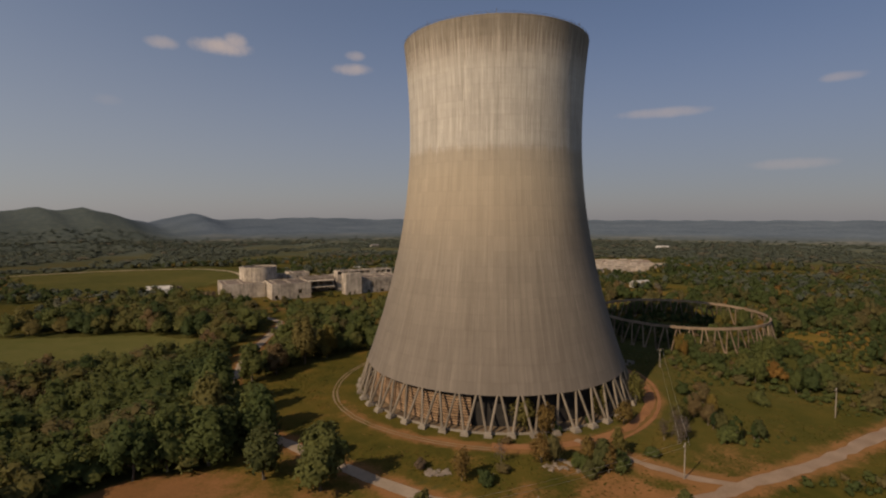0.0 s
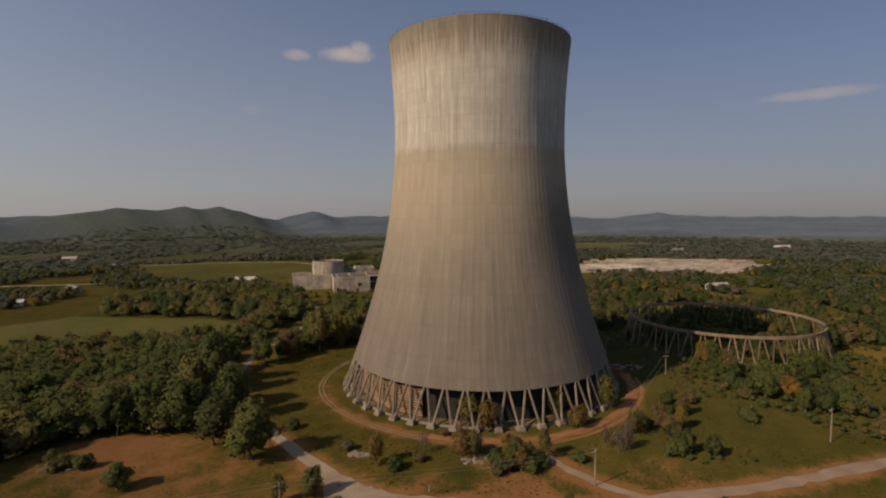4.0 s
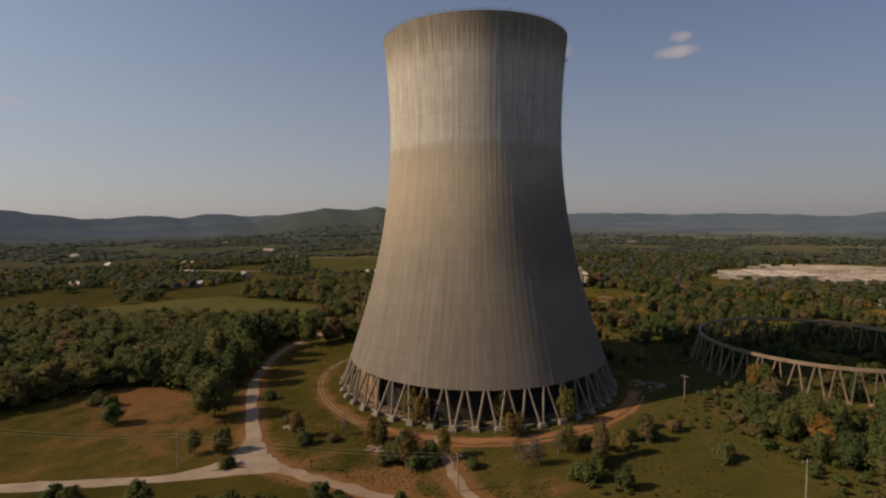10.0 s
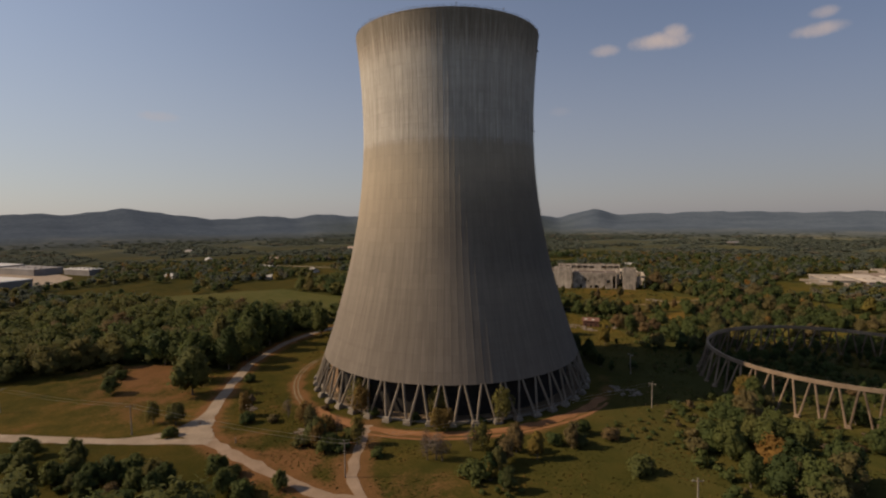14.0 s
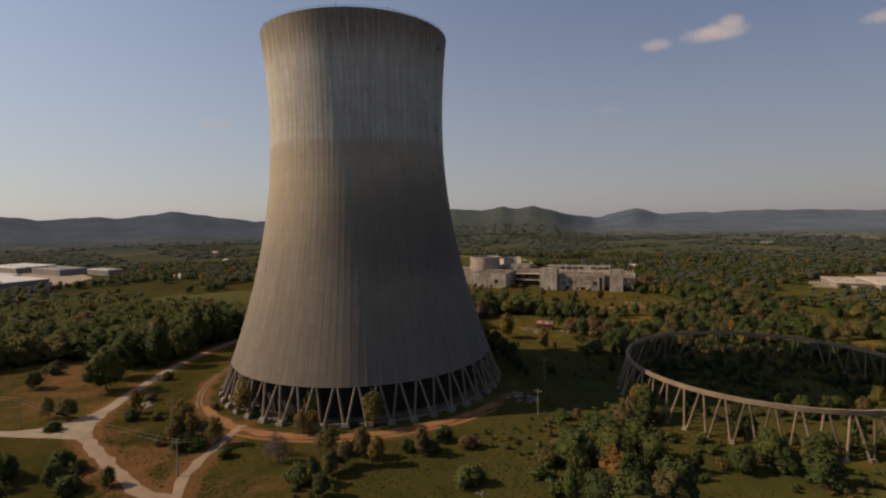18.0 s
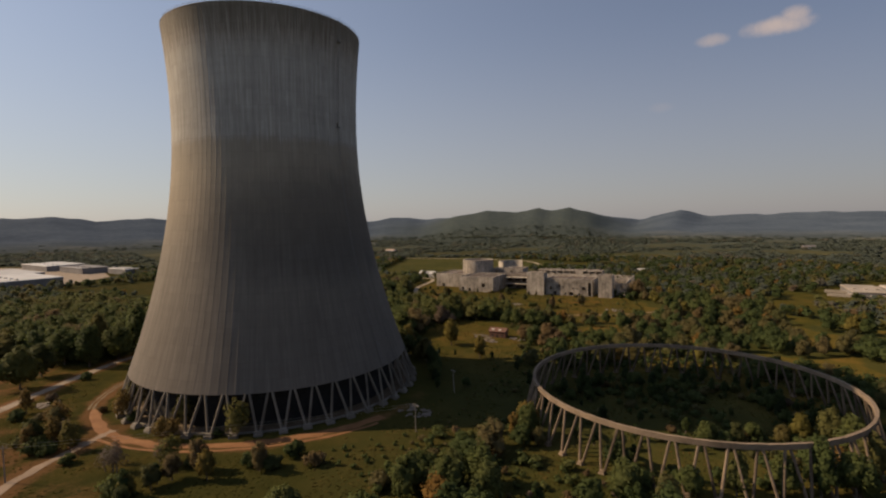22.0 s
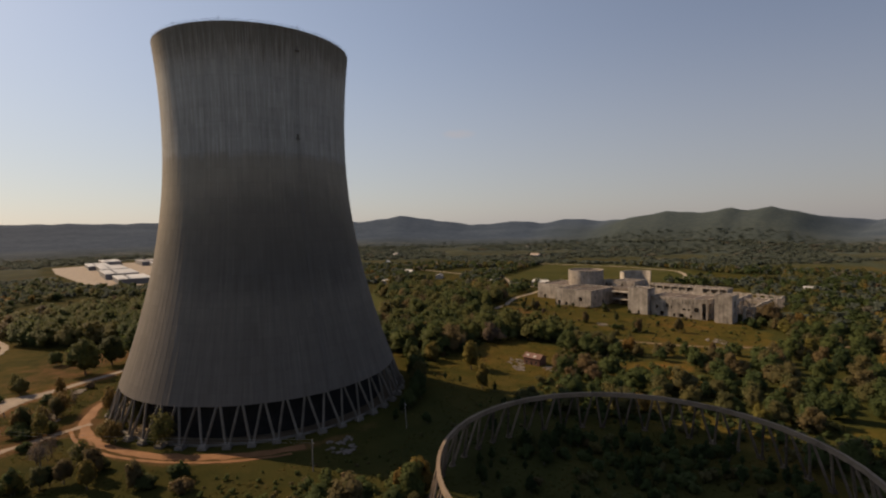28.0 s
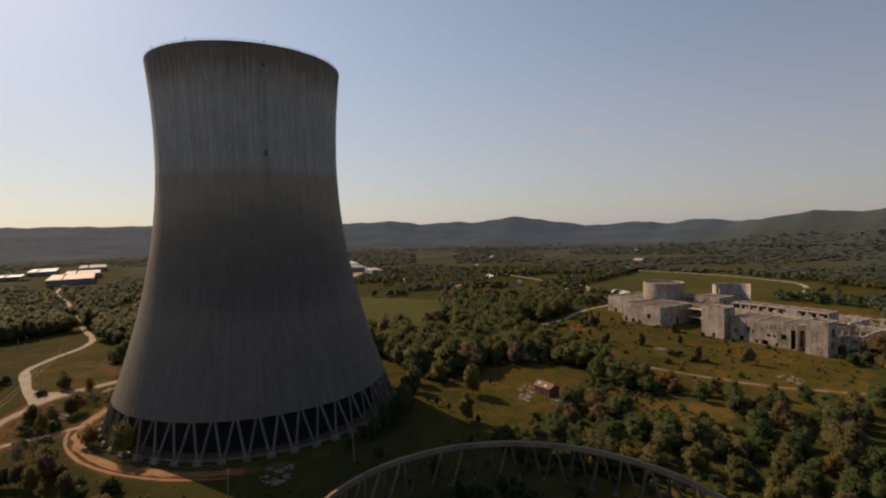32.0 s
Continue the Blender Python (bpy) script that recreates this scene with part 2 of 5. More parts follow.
def leaf_material(name, stops, gloss=0.7, bumpy=0.5):
    """Foliage: tone by tree (attribute or object) and by single leaf cluster."""
    m, n = material(name, gloss)
    tint = n.add("ShaderNodeAttribute", {"attribute_name": "tint"}).outputs["Fac"]
    own = n.add("ShaderNodeObjectInfo").outputs["Random"]
    tree = n.math("FRACT", n.math("ADD", tint, own))
    leaf = n.add("ShaderNodeNewGeometry").outputs["Random Per Island"]
    c = n.ramp(tree, stops)
    v = n.ramp(leaf, [(0.0, (0.86, 0.86, 0.86)), (0.6, (0.97, 0.97, 0.97)), (1.0, (1.1, 1.09, 1.04))])
    sprig = n.noise(n.world, 0.9, 5.0, 0.72)
    w = n.ramp(sprig, [(0.36, (0.82, 0.83, 0.82)), (0.52, (0.97, 0.97, 0.97)), (0.68, (1.12, 1.11, 1.06))])
    col = n.mix(1.0, n.mix(1.0, c, v, "MULTIPLY"), w, "MULTIPLY")
    n.put(n.out, "Base_Color", col)
    if bumpy:
        n.put(n.out, "Normal", n.add("ShaderNodeBump", None, Strength=bumpy, Distance=0.5, Height=sprig).outputs[0])
    n.put(n.out, "Specular_IOR_Level", 0.08)
    n.put(n.out, "Diffuse_Roughness", 0.2)
    thin = n.add("ShaderNodeBsdfTranslucent", None, Color=col)
    both = n.add("ShaderNodeMixShader", None, i0=0.42, i1=n.out.outputs[0], i2=thin.outputs[0])
    m.node_tree.links.new(both.outputs[0], m.node_tree.nodes["Material Output"].inputs[0])
    return m


def ground_material():
    """Rough grassland: green and straw-coloured patches, bare red earth where the attribute says so, woodland litter
    farther out; haze over the hills and some shade are painted in.
    """
    m, n = material("grassland", 0.95)
    n.put(n.out, "Specular_IOR_Level", 0.02)
    n.put(n.out, "Diffuse_Roughness", 0.5)
    bare = n.add("ShaderNodeAttribute", {"attribute_name": "bare"}).outputs["Fac"]
    lush = n.add("ShaderNodeAttribute", {"attribute_name": "lush"}).outputs["Fac"]
    far = n.add("ShaderNodeAttribute", {"attribute_name": "far"}).outputs["Fac"]
    big, mid, fine = n.noise(n.world, 0.012, 5.0, 0.6), n.noise(n.world, 0.09, 6.0, 0.65), n.noise(n.world, 0.9, 6.0, 0.7)
    f = n.math("ADD", n.math("MULTIPLY", big, 0.45), n.math("ADD", n.math("MULTIPLY", mid, 0.35), n.math("MULTIPLY", fine, 0.2)))
    rough_grass = n.ramp(f, [(0.4, (0.0398, 0.04036, 0.009166)), (0.47, (0.06648, 0.05622, 0.0126)), (0.55, (0.1041, 0.0721, 0.01738)), (0.62, (0.156, 0.07838, 0.02298))])
    green = n.ramp(f, [(0.4, (0.0242, 0.02781, 0.005418)), (0.6, (0.04407, 0.0419, 0.00903))])
    earth = n.ramp(f, [(0.35, (0.1182, 0.06246, 0.02647)), (0.65, (0.1976, 0.1021, 0.04404))])
    g = n.mix(lush, rough_grass, green)
    mown = n.ramp(f, [(0.35, (0.0608, 0.0682, 0.0184)), (0.65, (0.105, 0.096, 0.0335))])
    g = n.mix(n.ramp(lush, [(0.72, (0, 0, 0)), (0.9, (1, 1, 1))]), g, mown)
    edge = n.math("ADD", bare, n.math("MULTIPLY", n.math("SUBTRACT", n.math("ADD", n.math("MULTIPLY", mid, 0.6), n.math("MULTIPLY", fine, 0.4)), 0.5), 1.6))
    part_bare = n.add("ShaderNodeMapRange", {"interpolation_type": "SMOOTHSTEP"}, i0=edge, i1=0.3, i2=0.75).outputs[0]
    g = n.mix(part_bare, g, earth)
    patch = n.noise(n.world, 0.0035, 5.0, 0.6)
    patch = n.math("ADD", n.math("MULTIPLY", patch, 0.7), n.math("MULTIPLY", n.noise(n.world, 0.02, 4.0, 0.6), 0.3))
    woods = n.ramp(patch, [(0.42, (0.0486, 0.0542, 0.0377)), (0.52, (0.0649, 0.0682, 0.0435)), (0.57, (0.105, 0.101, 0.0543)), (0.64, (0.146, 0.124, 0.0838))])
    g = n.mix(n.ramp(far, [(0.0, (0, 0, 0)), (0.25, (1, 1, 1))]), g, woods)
    # blue-grey hills: distance haze painted into the ground colour
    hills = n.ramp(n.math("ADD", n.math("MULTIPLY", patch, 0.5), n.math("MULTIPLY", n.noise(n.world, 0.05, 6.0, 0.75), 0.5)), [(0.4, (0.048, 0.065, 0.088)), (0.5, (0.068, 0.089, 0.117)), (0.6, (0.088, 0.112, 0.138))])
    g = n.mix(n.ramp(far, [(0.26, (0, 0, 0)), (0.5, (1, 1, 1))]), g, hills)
    # dark green ground: undergrowth, and shade painted on open ground
    growth_shade = n.add("ShaderNodeAttribute", {"attribute_name": "growth_shade"}).outputs["Fac"]
    # the far undergrowth tones carry a bluish haze tint as well
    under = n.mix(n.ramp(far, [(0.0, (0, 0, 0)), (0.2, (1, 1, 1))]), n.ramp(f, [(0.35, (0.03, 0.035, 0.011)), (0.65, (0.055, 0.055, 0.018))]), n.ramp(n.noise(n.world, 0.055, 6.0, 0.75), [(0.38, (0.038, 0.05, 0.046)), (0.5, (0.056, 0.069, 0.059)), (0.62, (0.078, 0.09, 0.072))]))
    g = n.mix(growth_shade, g, under)
    n.put(n.out, "Base_Color", g)
    n.put(n.out, "Normal", n.add("ShaderNodeBump", None, Strength=0.6, Distance=0.5, Height=n.math("ADD", fine, n.math("MULTIPLY", mid, 2.0))).outputs[0])
    return m


M_TOWER = tower_concrete()
M_LEG = speckled("leg_concrete", (0.0975, 0.084, 0.066), (0.188, 0.164, 0.132), 0.25, 3.0, spread=0.25)
M_PIER = speckled("pier_concrete", (0.12, 0.106, 0.0863), (0.24, 0.217, 0.184), 0.4, 3.0, spread=0.2)
M_LOUVRE = speckled("louvre_concrete", (0.145, 0.096, 0.0595), (0.26, 0.178, 0.113), 0.3, 2.0, spread=0.3)
M_BASIN = speckled("basin_floor", (0.088, 0.064, 0.04), (0.176, 0.132, 0.088), 0.08, 1.0)
M_RING = speckled("ring_concrete", (0.058, 0.044, 0.032), (0.215, 0.163, 0.115), 0.16, 1.2, spread=0.3)
M_RUIN = streaked("weathered_ruin_concrete", (0.12, 0.105, 0.088), (0.53, 0.47, 0.395))
M_RUIN_DARK = streaked("stained_ruin_concrete", (0.08, 0.068, 0.056), (0.288, 0.248, 0.208))
M_ROOF = streaked("stained_flat_roof", (0.05, 0.041, 0.035), (0.17, 0.138, 0.115))
# near-black colour standing in for unlit depth in openings and under the shell
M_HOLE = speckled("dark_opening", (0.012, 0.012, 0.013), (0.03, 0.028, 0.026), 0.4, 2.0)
M_ROAD = speckled("pale_gravel", (0.166, 0.132, 0.0976), (0.287, 0.236, 0.181), 0.12, 1.5)
M_DIRT = speckled("pinkish_dirt_road", (0.155, 0.11, 0.074), (0.262, 0.2, 0.148), 0.12, 1.5)
M_TRACK = speckled("red_dirt_track", (0.138, 0.0643, 0.0254), (0.249, 0.125, 0.0555), 0.15, 1.5)
M_RUT = speckled("worn_wheel_rut", (0.105, 0.075, 0.036), (0.2, 0.15, 0.09), 0.12, 1.5)
M_PALE = speckled("pale_track", (0.216, 0.168, 0.112), (0.352, 0.296, 0.216), 0.15, 1.5)
M_BARK = speckled("bark", (0.06, 0.05, 0.038), (0.17, 0.145, 0.115), 0.8, 6.0)
M_POLE = speckled("weathered_pole_wood", (0.13, 0.11, 0.09), (0.3, 0.27, 0.23), 0.5, 5.0)
M_WIRE = speckled("aluminium_wire", (0.3, 0.29, 0.27), (0.5, 0.48, 0.45), 0.5, 5.0, 0.5, 0.0, 0.6)
M_STEEL = speckled("dark_steel", (0.05, 0.05, 0.05), (0.12, 0.11, 0.1), 0.5, 5.0, 0.6, 0.0, 0.5)
M_WHITE = speckled("white_metal_roof", (0.288, 0.281, 0.266), (0.475, 0.468, 0.446), 0.04, 0.5, 0.5, spread=0.3)
M_TANROOF = speckled("tan_metal_roof", (0.288, 0.216, 0.168), (0.44, 0.352, 0.288), 0.03, 0.5, 0.6)
M_SIDING = speckled("grey_siding", (0.128, 0.12, 0.12), (0.24, 0.232, 0.224), 0.05, 0.8, 0.7)
M_YARD = speckled("pale_concrete_yard", (0.145, 0.106, 0.0765), (0.255, 0.204, 0.162), 0.02, 0.2)
M_PRECAST = speckled("precast_concrete", (0.24, 0.208, 0.168), (0.4, 0.352, 0.296), 0.05, 0.6, spread=0.4)
M_RUST = speckled("rust_red_metal", (0.09, 0.05, 0.037), (0.19, 0.1, 0.075), 0.4, 3.0, 0.7)
M_RUBBLE = speckled("rubble", (0.108, 0.09, 0.072), (0.216, 0.186, 0.156), 0.3, 2.0)
GREENS = [(0.0, (0.05495, 0.077, 0.02901)), (0.35, (0.07273, 0.09519, 0.03298)), (0.6, (0.0924, 0.1112, 0.03686)), (0.85, (0.1183, 0.1232, 0.04213)), (1.0, (0.1421, 0.1202, 0.04471))]
AUTUMN = [(0.0, (0.0703, 0.0826, 0.0318)), (0.3, (0.0938, 0.0994, 0.0386)), (0.55, (0.122, 0.109, 0.047)), (0.75, (0.145, 0.114, 0.0553)), (0.92, (0.158, 0.11, 0.0553)), (1.0, (0.145, 0.118, 0.0966))]
M_LEAF = leaf_material("broadleaf_green", GREENS)
M_FALL = leaf_material("turning_leaves", AUTUMN)
M_GOLD = leaf_material("golden_leaves", [(0.0, (0.1478, 0.1326, 0.03468)), (0.6, (0.1784, 0.1367, 0.03876)), (1.0, (0.199, 0.1142, 0.03468))])
M_THIN = leaf_material("thin_olive_leaves", [(0.0, (0.13, 0.125, 0.04)), (0.6, (0.16, 0.13, 0.042)), (1.0, (0.17, 0.112, 0.04))])
M_CEDAR = leaf_material("cedar_green", [(0.0, (0.0315, 0.0486, 0.02)), (1.0, (0.0572, 0.0786, 0.0257))])
# both distant canopies have haze mixed into their leaf colour as extra blue
M_FARLEAF = leaf_material("hazed_canopy", [(0.0, (0.0946, 0.114, 0.0926)), (0.5, (0.113, 0.131, 0.101)), (0.85, (0.135, 0.142, 0.103)), (1.0, (0.155, 0.139, 0.106))], 0.9)
M_HILLWOOD = leaf_material("hazed_hill_canopy", [(0.0, (0.054, 0.071, 0.056)), (0.5, (0.066, 0.084, 0.063)), (1.0, (0.084, 0.092, 0.066))], 0.95)
M_TWIG = leaf_material("bare_twigs", [(0.0, (0.11, 0.0874, 0.0734)), (1.0, (0.184, 0.156, 0.137))], 0.9)
M_TUFT = leaf_material("tall_grass", [(0.0, (0.0576, 0.0612, 0.01296)), (0.5, (0.0756, 0.07056, 0.01584)), (0.85, (0.1008, 0.0756, 0.0216)), (1.0, (0.1152, 0.07776, 0.0252))], 0.8)
M_GROUND = ground_material()


# ---- mesh helpers ----
def mesh_of(name, verts, faces, mat, smooth=False):
    me = bpy.data.meshes.new(name)
    me.from_pydata([tuple(v) for v in verts], [], [tuple(f) for f in faces])
    me.materials.append(mat)
    if smooth:
        me.polygons.foreach_set("use_smooth", [True] * len(me.polygons))
    me.update()
    return me


def soup_mesh(name, verts, tris, mat, attrs=None, normals=None):
    """A mesh of triangles from arrays, with float attributes and shading normals by point."""
    me = bpy.data.meshes.new(name)
    n = len(tris)
    me.vertices.add(len(verts))
    me.vertices.foreach_set("co", np.asarray(verts, dtype=np.float32).ravel())
    me.loops.add(n * 3)
    me.loops.foreach_set("vertex_index", np.asarray(tris, dtype=np.int32).ravel())
    me.polygons.add(n)
    me.polygons.foreach_set("loop_start", np.arange(0, n * 3, 3, dtype=np.int32))
    me.polygons.foreach_set("loop_total", np.full(n, 3, dtype=np.int32))
    me.materials.append(mat)
    me.update(calc_edges=True)
    for key, val in (attrs or {}).items():
        me.attributes.new(key, "FLOAT", "POINT").data.foreach_set("value", np.asarray(val, dtype=np.float32))
    if normals is not None:
        me.polygons.foreach_set("use_smooth", np.ones(n, dtype=bool))
        me.normals_split_custom_set_from_vertices(np.asarray(normals, dtype=np.float32))
    return me


def part(name, me, parent=None, label="", m=None):
    """One mesh object under a thing or a part."""
    ob = new(name, me)
    if parent:
        ob.parent = parent
    if m is not None:
        ob.matrix_basis = m
    return tagged(ob, label) if label else ob


def thing(name, label, category, group="", kind="", m=None, me=None):
    ob = new(name, me)
    if m is not None:
        ob.matrix_basis = m
    return tagged(ob, label, category, group, kind)


def box(x0, x1, y0, y1, z0, z1):
    v = [(x, y, z) for z in (z0, z1) for x, y in ((x0, y0), (x1, y0), (x1, y1), (x0, y1))]
    return v, [(3, 2, 1, 0), (4, 5, 6, 7), (0, 1, 5, 4), (1, 2, 6, 5), (2, 3, 7, 6), (3, 0, 4, 7)]


def join(pieces):
    vs, fs = [], []
    for v, f in pieces:
        k = len(vs)
        vs += list(v)
        fs += [tuple(i + k for i in g) for g in f]
    return vs, fs


def beam(a, b, wa, wb, sides=8):
    """A straight tapered member from a to b with chamfered corners."""
    a, b = Vector(a), Vector(b)
    q = (b - a).to_track_quat("Z", "X")
    vs, fs = [], []
    for p, w in ((a, wa), (b, wb)):
        for i in range(sides):
            t = 2 * math.pi * (i + 0.5) / sides
            vs.append(p + q @ Vector((math.cos(t) * w, math.sin(t) * w, 0)))
    for i in range(sides):
        j = (i + 1) % sides
        fs.append((i, j, sides + j, sides + i))
    fs += [tuple(range(sides - 1, -1, -1)), tuple(range(sides, 2 * sides))]
    return vs, fs


def block(x0, x1, y0, y1, z0, z1, c=0.08):
    """A box with a chamfered top."""
    v = [(x, y, z) for x, y, z in ((x0, y0, z0), (x1, y0, z0), (x1, y1, z0), (x0, y1, z0), (x0, y0, z1 - c), (x1, y0, z1 - c), (x1, y1, z1 - c), (x0, y1, z1 - c),
                                   (x0 + c, y0 + c, z1), (x1 - c, y0 + c, z1), (x1 - c, y1 - c, z1), (x0 + c, y1 - c, z1))]
    f = [(3, 2, 1, 0), (8, 9, 10, 11)]
    for i in range(4):
        j = (i + 1) % 4
        f += [(i, j, 4 + j, 4 + i), (4 + i, 4 + j, 8 + j, 8 + i)]
    return v, f


def inside(poly, x, y):
    """Which of the points lie in the polygon (arrays)."""
    hit = np.zeros(np.shape(x), bool)
    for (x0, y0), (x1, y1) in zip(poly, poly[1:] + poly[:1]):
        if y0 == y1:
            continue
        cut = (y0 > y) != (y1 > y)
        hit ^= cut & (x < (x1 - x0) * (y - y0) / (y1 - y0) + x0)
    return hit


def near_line(line, x, y):
    """Distance of points from a polyline."""
    best = np.full(np.shape(x), 1e9)
    for (x0, y0), (x1, y1) in zip(line, line[1:]):
        dx, dy = x1 - x0, y1 - y0
        t = np.clip(((x - x0) * dx + (y - y0) * dy) / (dx * dx + dy * dy), 0, 1)
        best = np.minimum(best, np.hypot(x - x0 - t * dx, y - y0 - t * dy))
    return best


def smooth_line(pts, step=4.0):
    """A rounded line through the points."""
    p = [Vector((*q, 0)) for q in pts]
    p = [2 * p[0] - p[1]] + p + [2 * p[-1] - p[-2]]
    out = []
    for a, b, c, d in zip(p, p[1:], p[2:], p[3:]):
        n = max(2, int((c - b).length / step))
        for i in range(n):
            t = i / n
            out.append(0.5 * (2 * b + (c - a) * t + (2 * a - 5 * b + 4 * c - d) * t * t + (3 * b - a - 3 * c + d) * t ** 3))
    return [(v.x, v.y) for v in out + [p[-2]]]


# ---- the plan ----
TOWER, RING = (26.0, 260.9), (174.0, 375.0)
MAIN_ROAD = smooth_line([(-187, 471), (-150, 430), (-130, 405), (-124, 350), (-118, 300), (-103, 243), (-72, 200), (-45, 177), (-20, 159), (0, 147), (17, 141), (45, 144), (80, 150), (95, 157), (130, 172), (173, 196), (230, 226), (320, 268), (420, 300)])
WEST_ROAD = smooth_line([(20, 141), (6, 127), (-17, 106), (-46, 82), (-80, 74), (-117, 71), (-149, 57), (-190, 22), (-275, -47), (-380, -130), (-501, -235), (-590, -290), (-690, -330)])
TOWER_PATH = smooth_line([(50, 190), (56, 184), (68, 172), (82, 161), (94, 157)])
FIELD_ROAD = smooth_line([(-760, 640), (-634, 734), (-537, 808), (-450, 838), (-405, 843), (-355, 820), (-322, 790), (-300, 755)])
MEADOW_PATH = smooth_line([(-110, 405), (-75, 430), (-44, 460), (-21, 482), (1, 505), (18, 527), (30, 552), (45, 600), (70, 680)])
LOT_ROAD = smooth_line([(-187, 471), (-230, 500), (-290, 560), (-350, 540), (-430, 560), (-520, 520), (-640, 470)])
ROADS = [MAIN_ROAD, WEST_ROAD, TOWER_PATH, FIELD_ROAD, MEADOW_PATH, LOT_ROAD]
DIRT_FIELD = [(-190, 22), (-150, 55), (-122, 100), (-120, 138), (-106, 157), (-78, 172), (-60, 186), (-40, 172), (0, 147), (17, 138), (0, 122), (-46, 80), (-90, 50), (-130, 20)]
SOUTH_MEADOW = [(-104, 262), (-100, 240), (-45, 180), (20, 145), (80, 154), (170, 198), (186, 216), (166, 226), (150, 250), (128, 280), (134, 320), (128, 352), (100, 388), (62, 366), (36, 346), (0, 342), (-50, 322), (-72, 296)]
GREEN_FIELD = [(-378, 249), (-337, 352), (-216, 368), (-145, 345), (-150, 292), (-212, 246), (-290, 196), (-350, 150)]
SHED_GLADE = [(30, 341), (5, 350), (-12, 364), (-34, 398), (-44, 425), (-12, 440), (20, 428), (50, 405), (75, 374), (45, 352)]
PLANT_MEADOW = [(-205, 470), (-132, 415), (-79, 432), (-30, 452), (20, 478), (46, 512), (36, 550), (8, 590), (-25, 606), (-60, 690), (-200, 770), (-300, 700), (-300, 560), (-250, 505)]
SW_MEADOW = [(24, 141), (70, 118), (52, 88), (0, 62), (-60, 22), (-130, -12), (-190, 22), (-150, 57), (-117, 73), (-46, 84)]
ROAD_VERGE = [(24, 139), (95, 155), (173, 194), (260, 236), (300, 236), (262, 190), (200, 130), (120, 104), (70, 118)]
BALL_FIELD = [(-655, 735), (-545, 836), (-400, 872), (-318, 830), (-280, 750), (-300, 600), (-355, 545), (-440, 560)]
WEST_YARD = [(-550, 190), (-530, 60), (-545, -50), (-640, -110), (-900, -260), (-1110, -360), (-1330, -200), (-1000, 120), (-800, 230), (-650, 240)]
SOUTH_YARD = [(-520, -180), (-560, -330), (-700, -420), (-1050, -730), (-1250, -650), (-950, -400), (-700, -250)]
EAST_YARD = [(60, 790), (110, 740), (285, 755), (400, 880), (440, 1050), (200, 1060), (80, 900)]
CLEARINGS = [SW_MEADOW, ROAD_VERGE, DIRT_FIELD, SOUTH_MEADOW, GREEN_FIELD, SHED_GLADE, PLANT_MEADOW, BALL_FIELD, WEST_YARD, SOUTH_YARD, EAST_YARD]

# height of the skyline by bearing (degrees to the left of +y), seen about four kilometres off
SKYLINE = [(-60, 66), (-30, 61), (-15, 64), (-12, 72), (-9.2, 96), (-7, 74), (-4, 52), (3, 74), (11, 72), (15, 84), (18, 86), (22, 76), (24, 82), (26.5, 64), (28, 96), (29.3, 120), (30.6, 100),
           (33, 52), (35, 70), (37.4, 104), (40, 152), (41.8, 134), (43.4, 154), (46, 122), (49, 146), (53, 97), (57, 84), (60.3, 106), (63, 76), (66, 95), (71, 72), (74.5, 110), (79, 156), (84, 114), (86, 126),
           (90, 112), (93, 142), (99, 130), (119, 141), (135, 148), (180, 110)]


def terrain(x, y):
    """Level ground that rises to the hills; one wooded hill stands nearer than the ridges behind it."""
    dx, dy = x - 150.0, y - 200.0
    r, a = np.hypot(dx, dy), np.degrees(np.arctan2(-dx, dy))
    top = np.interp(a, [p[0] for p in SKYLINE], [p[1] for p in SKYLINE])
    top = top + 2.6 * np.sin(a * 7.3) + 2.0 * np.sin(a * 17.9 + 1.0) + 1.4 * np.sin(a * 41.0 + 2.0)
    crest = 4000 - 1200 * np.clip((a - 33) / 4, 0, 1) * np.clip((57 - a) / 4, 0, 1)
    top = 84 + (top - 84) * crest / 4000
    t = np.clip((r - 1300) / (crest - 1300), 0, 1)
    lumps = 0.5 + 0.5 * np.sin(x * 0.0041 + 1.3 * np.sin(y * 0.0023)) * np.sin(y * 0.0037 + 0.8)
    body = t * t * (3 - 2 * t)
    return top * body ** 1.25 * (1 - 0.35 * (1 - body) * lumps) * np.where(r > crest, 1 - (r - crest) / 4000, 1.0)


def value_noise(x, y, scale, seed):
    """A smooth random field between 0 and 1."""
    rng = np.random.default_rng(seed)
    tab = rng.random((64, 64))
    u, v = x / scale, y / scale
    i, j = np.floor(u).astype(int), np.floor(v).astype(int)
    fu, fv = u - i, v - j
    fu, fv = fu * fu * (3 - 2 * fu), fv * fv * (3 - 2 * fv)
    g = lambda a, b: tab[a % 64, b % 64]
    return (g(i, j) * (1 - fu) + g(i + 1, j) * fu) * (1 - fv) + (g(i, j + 1) * (1 - fu) + g(i + 1, j + 1) * fu) * fv


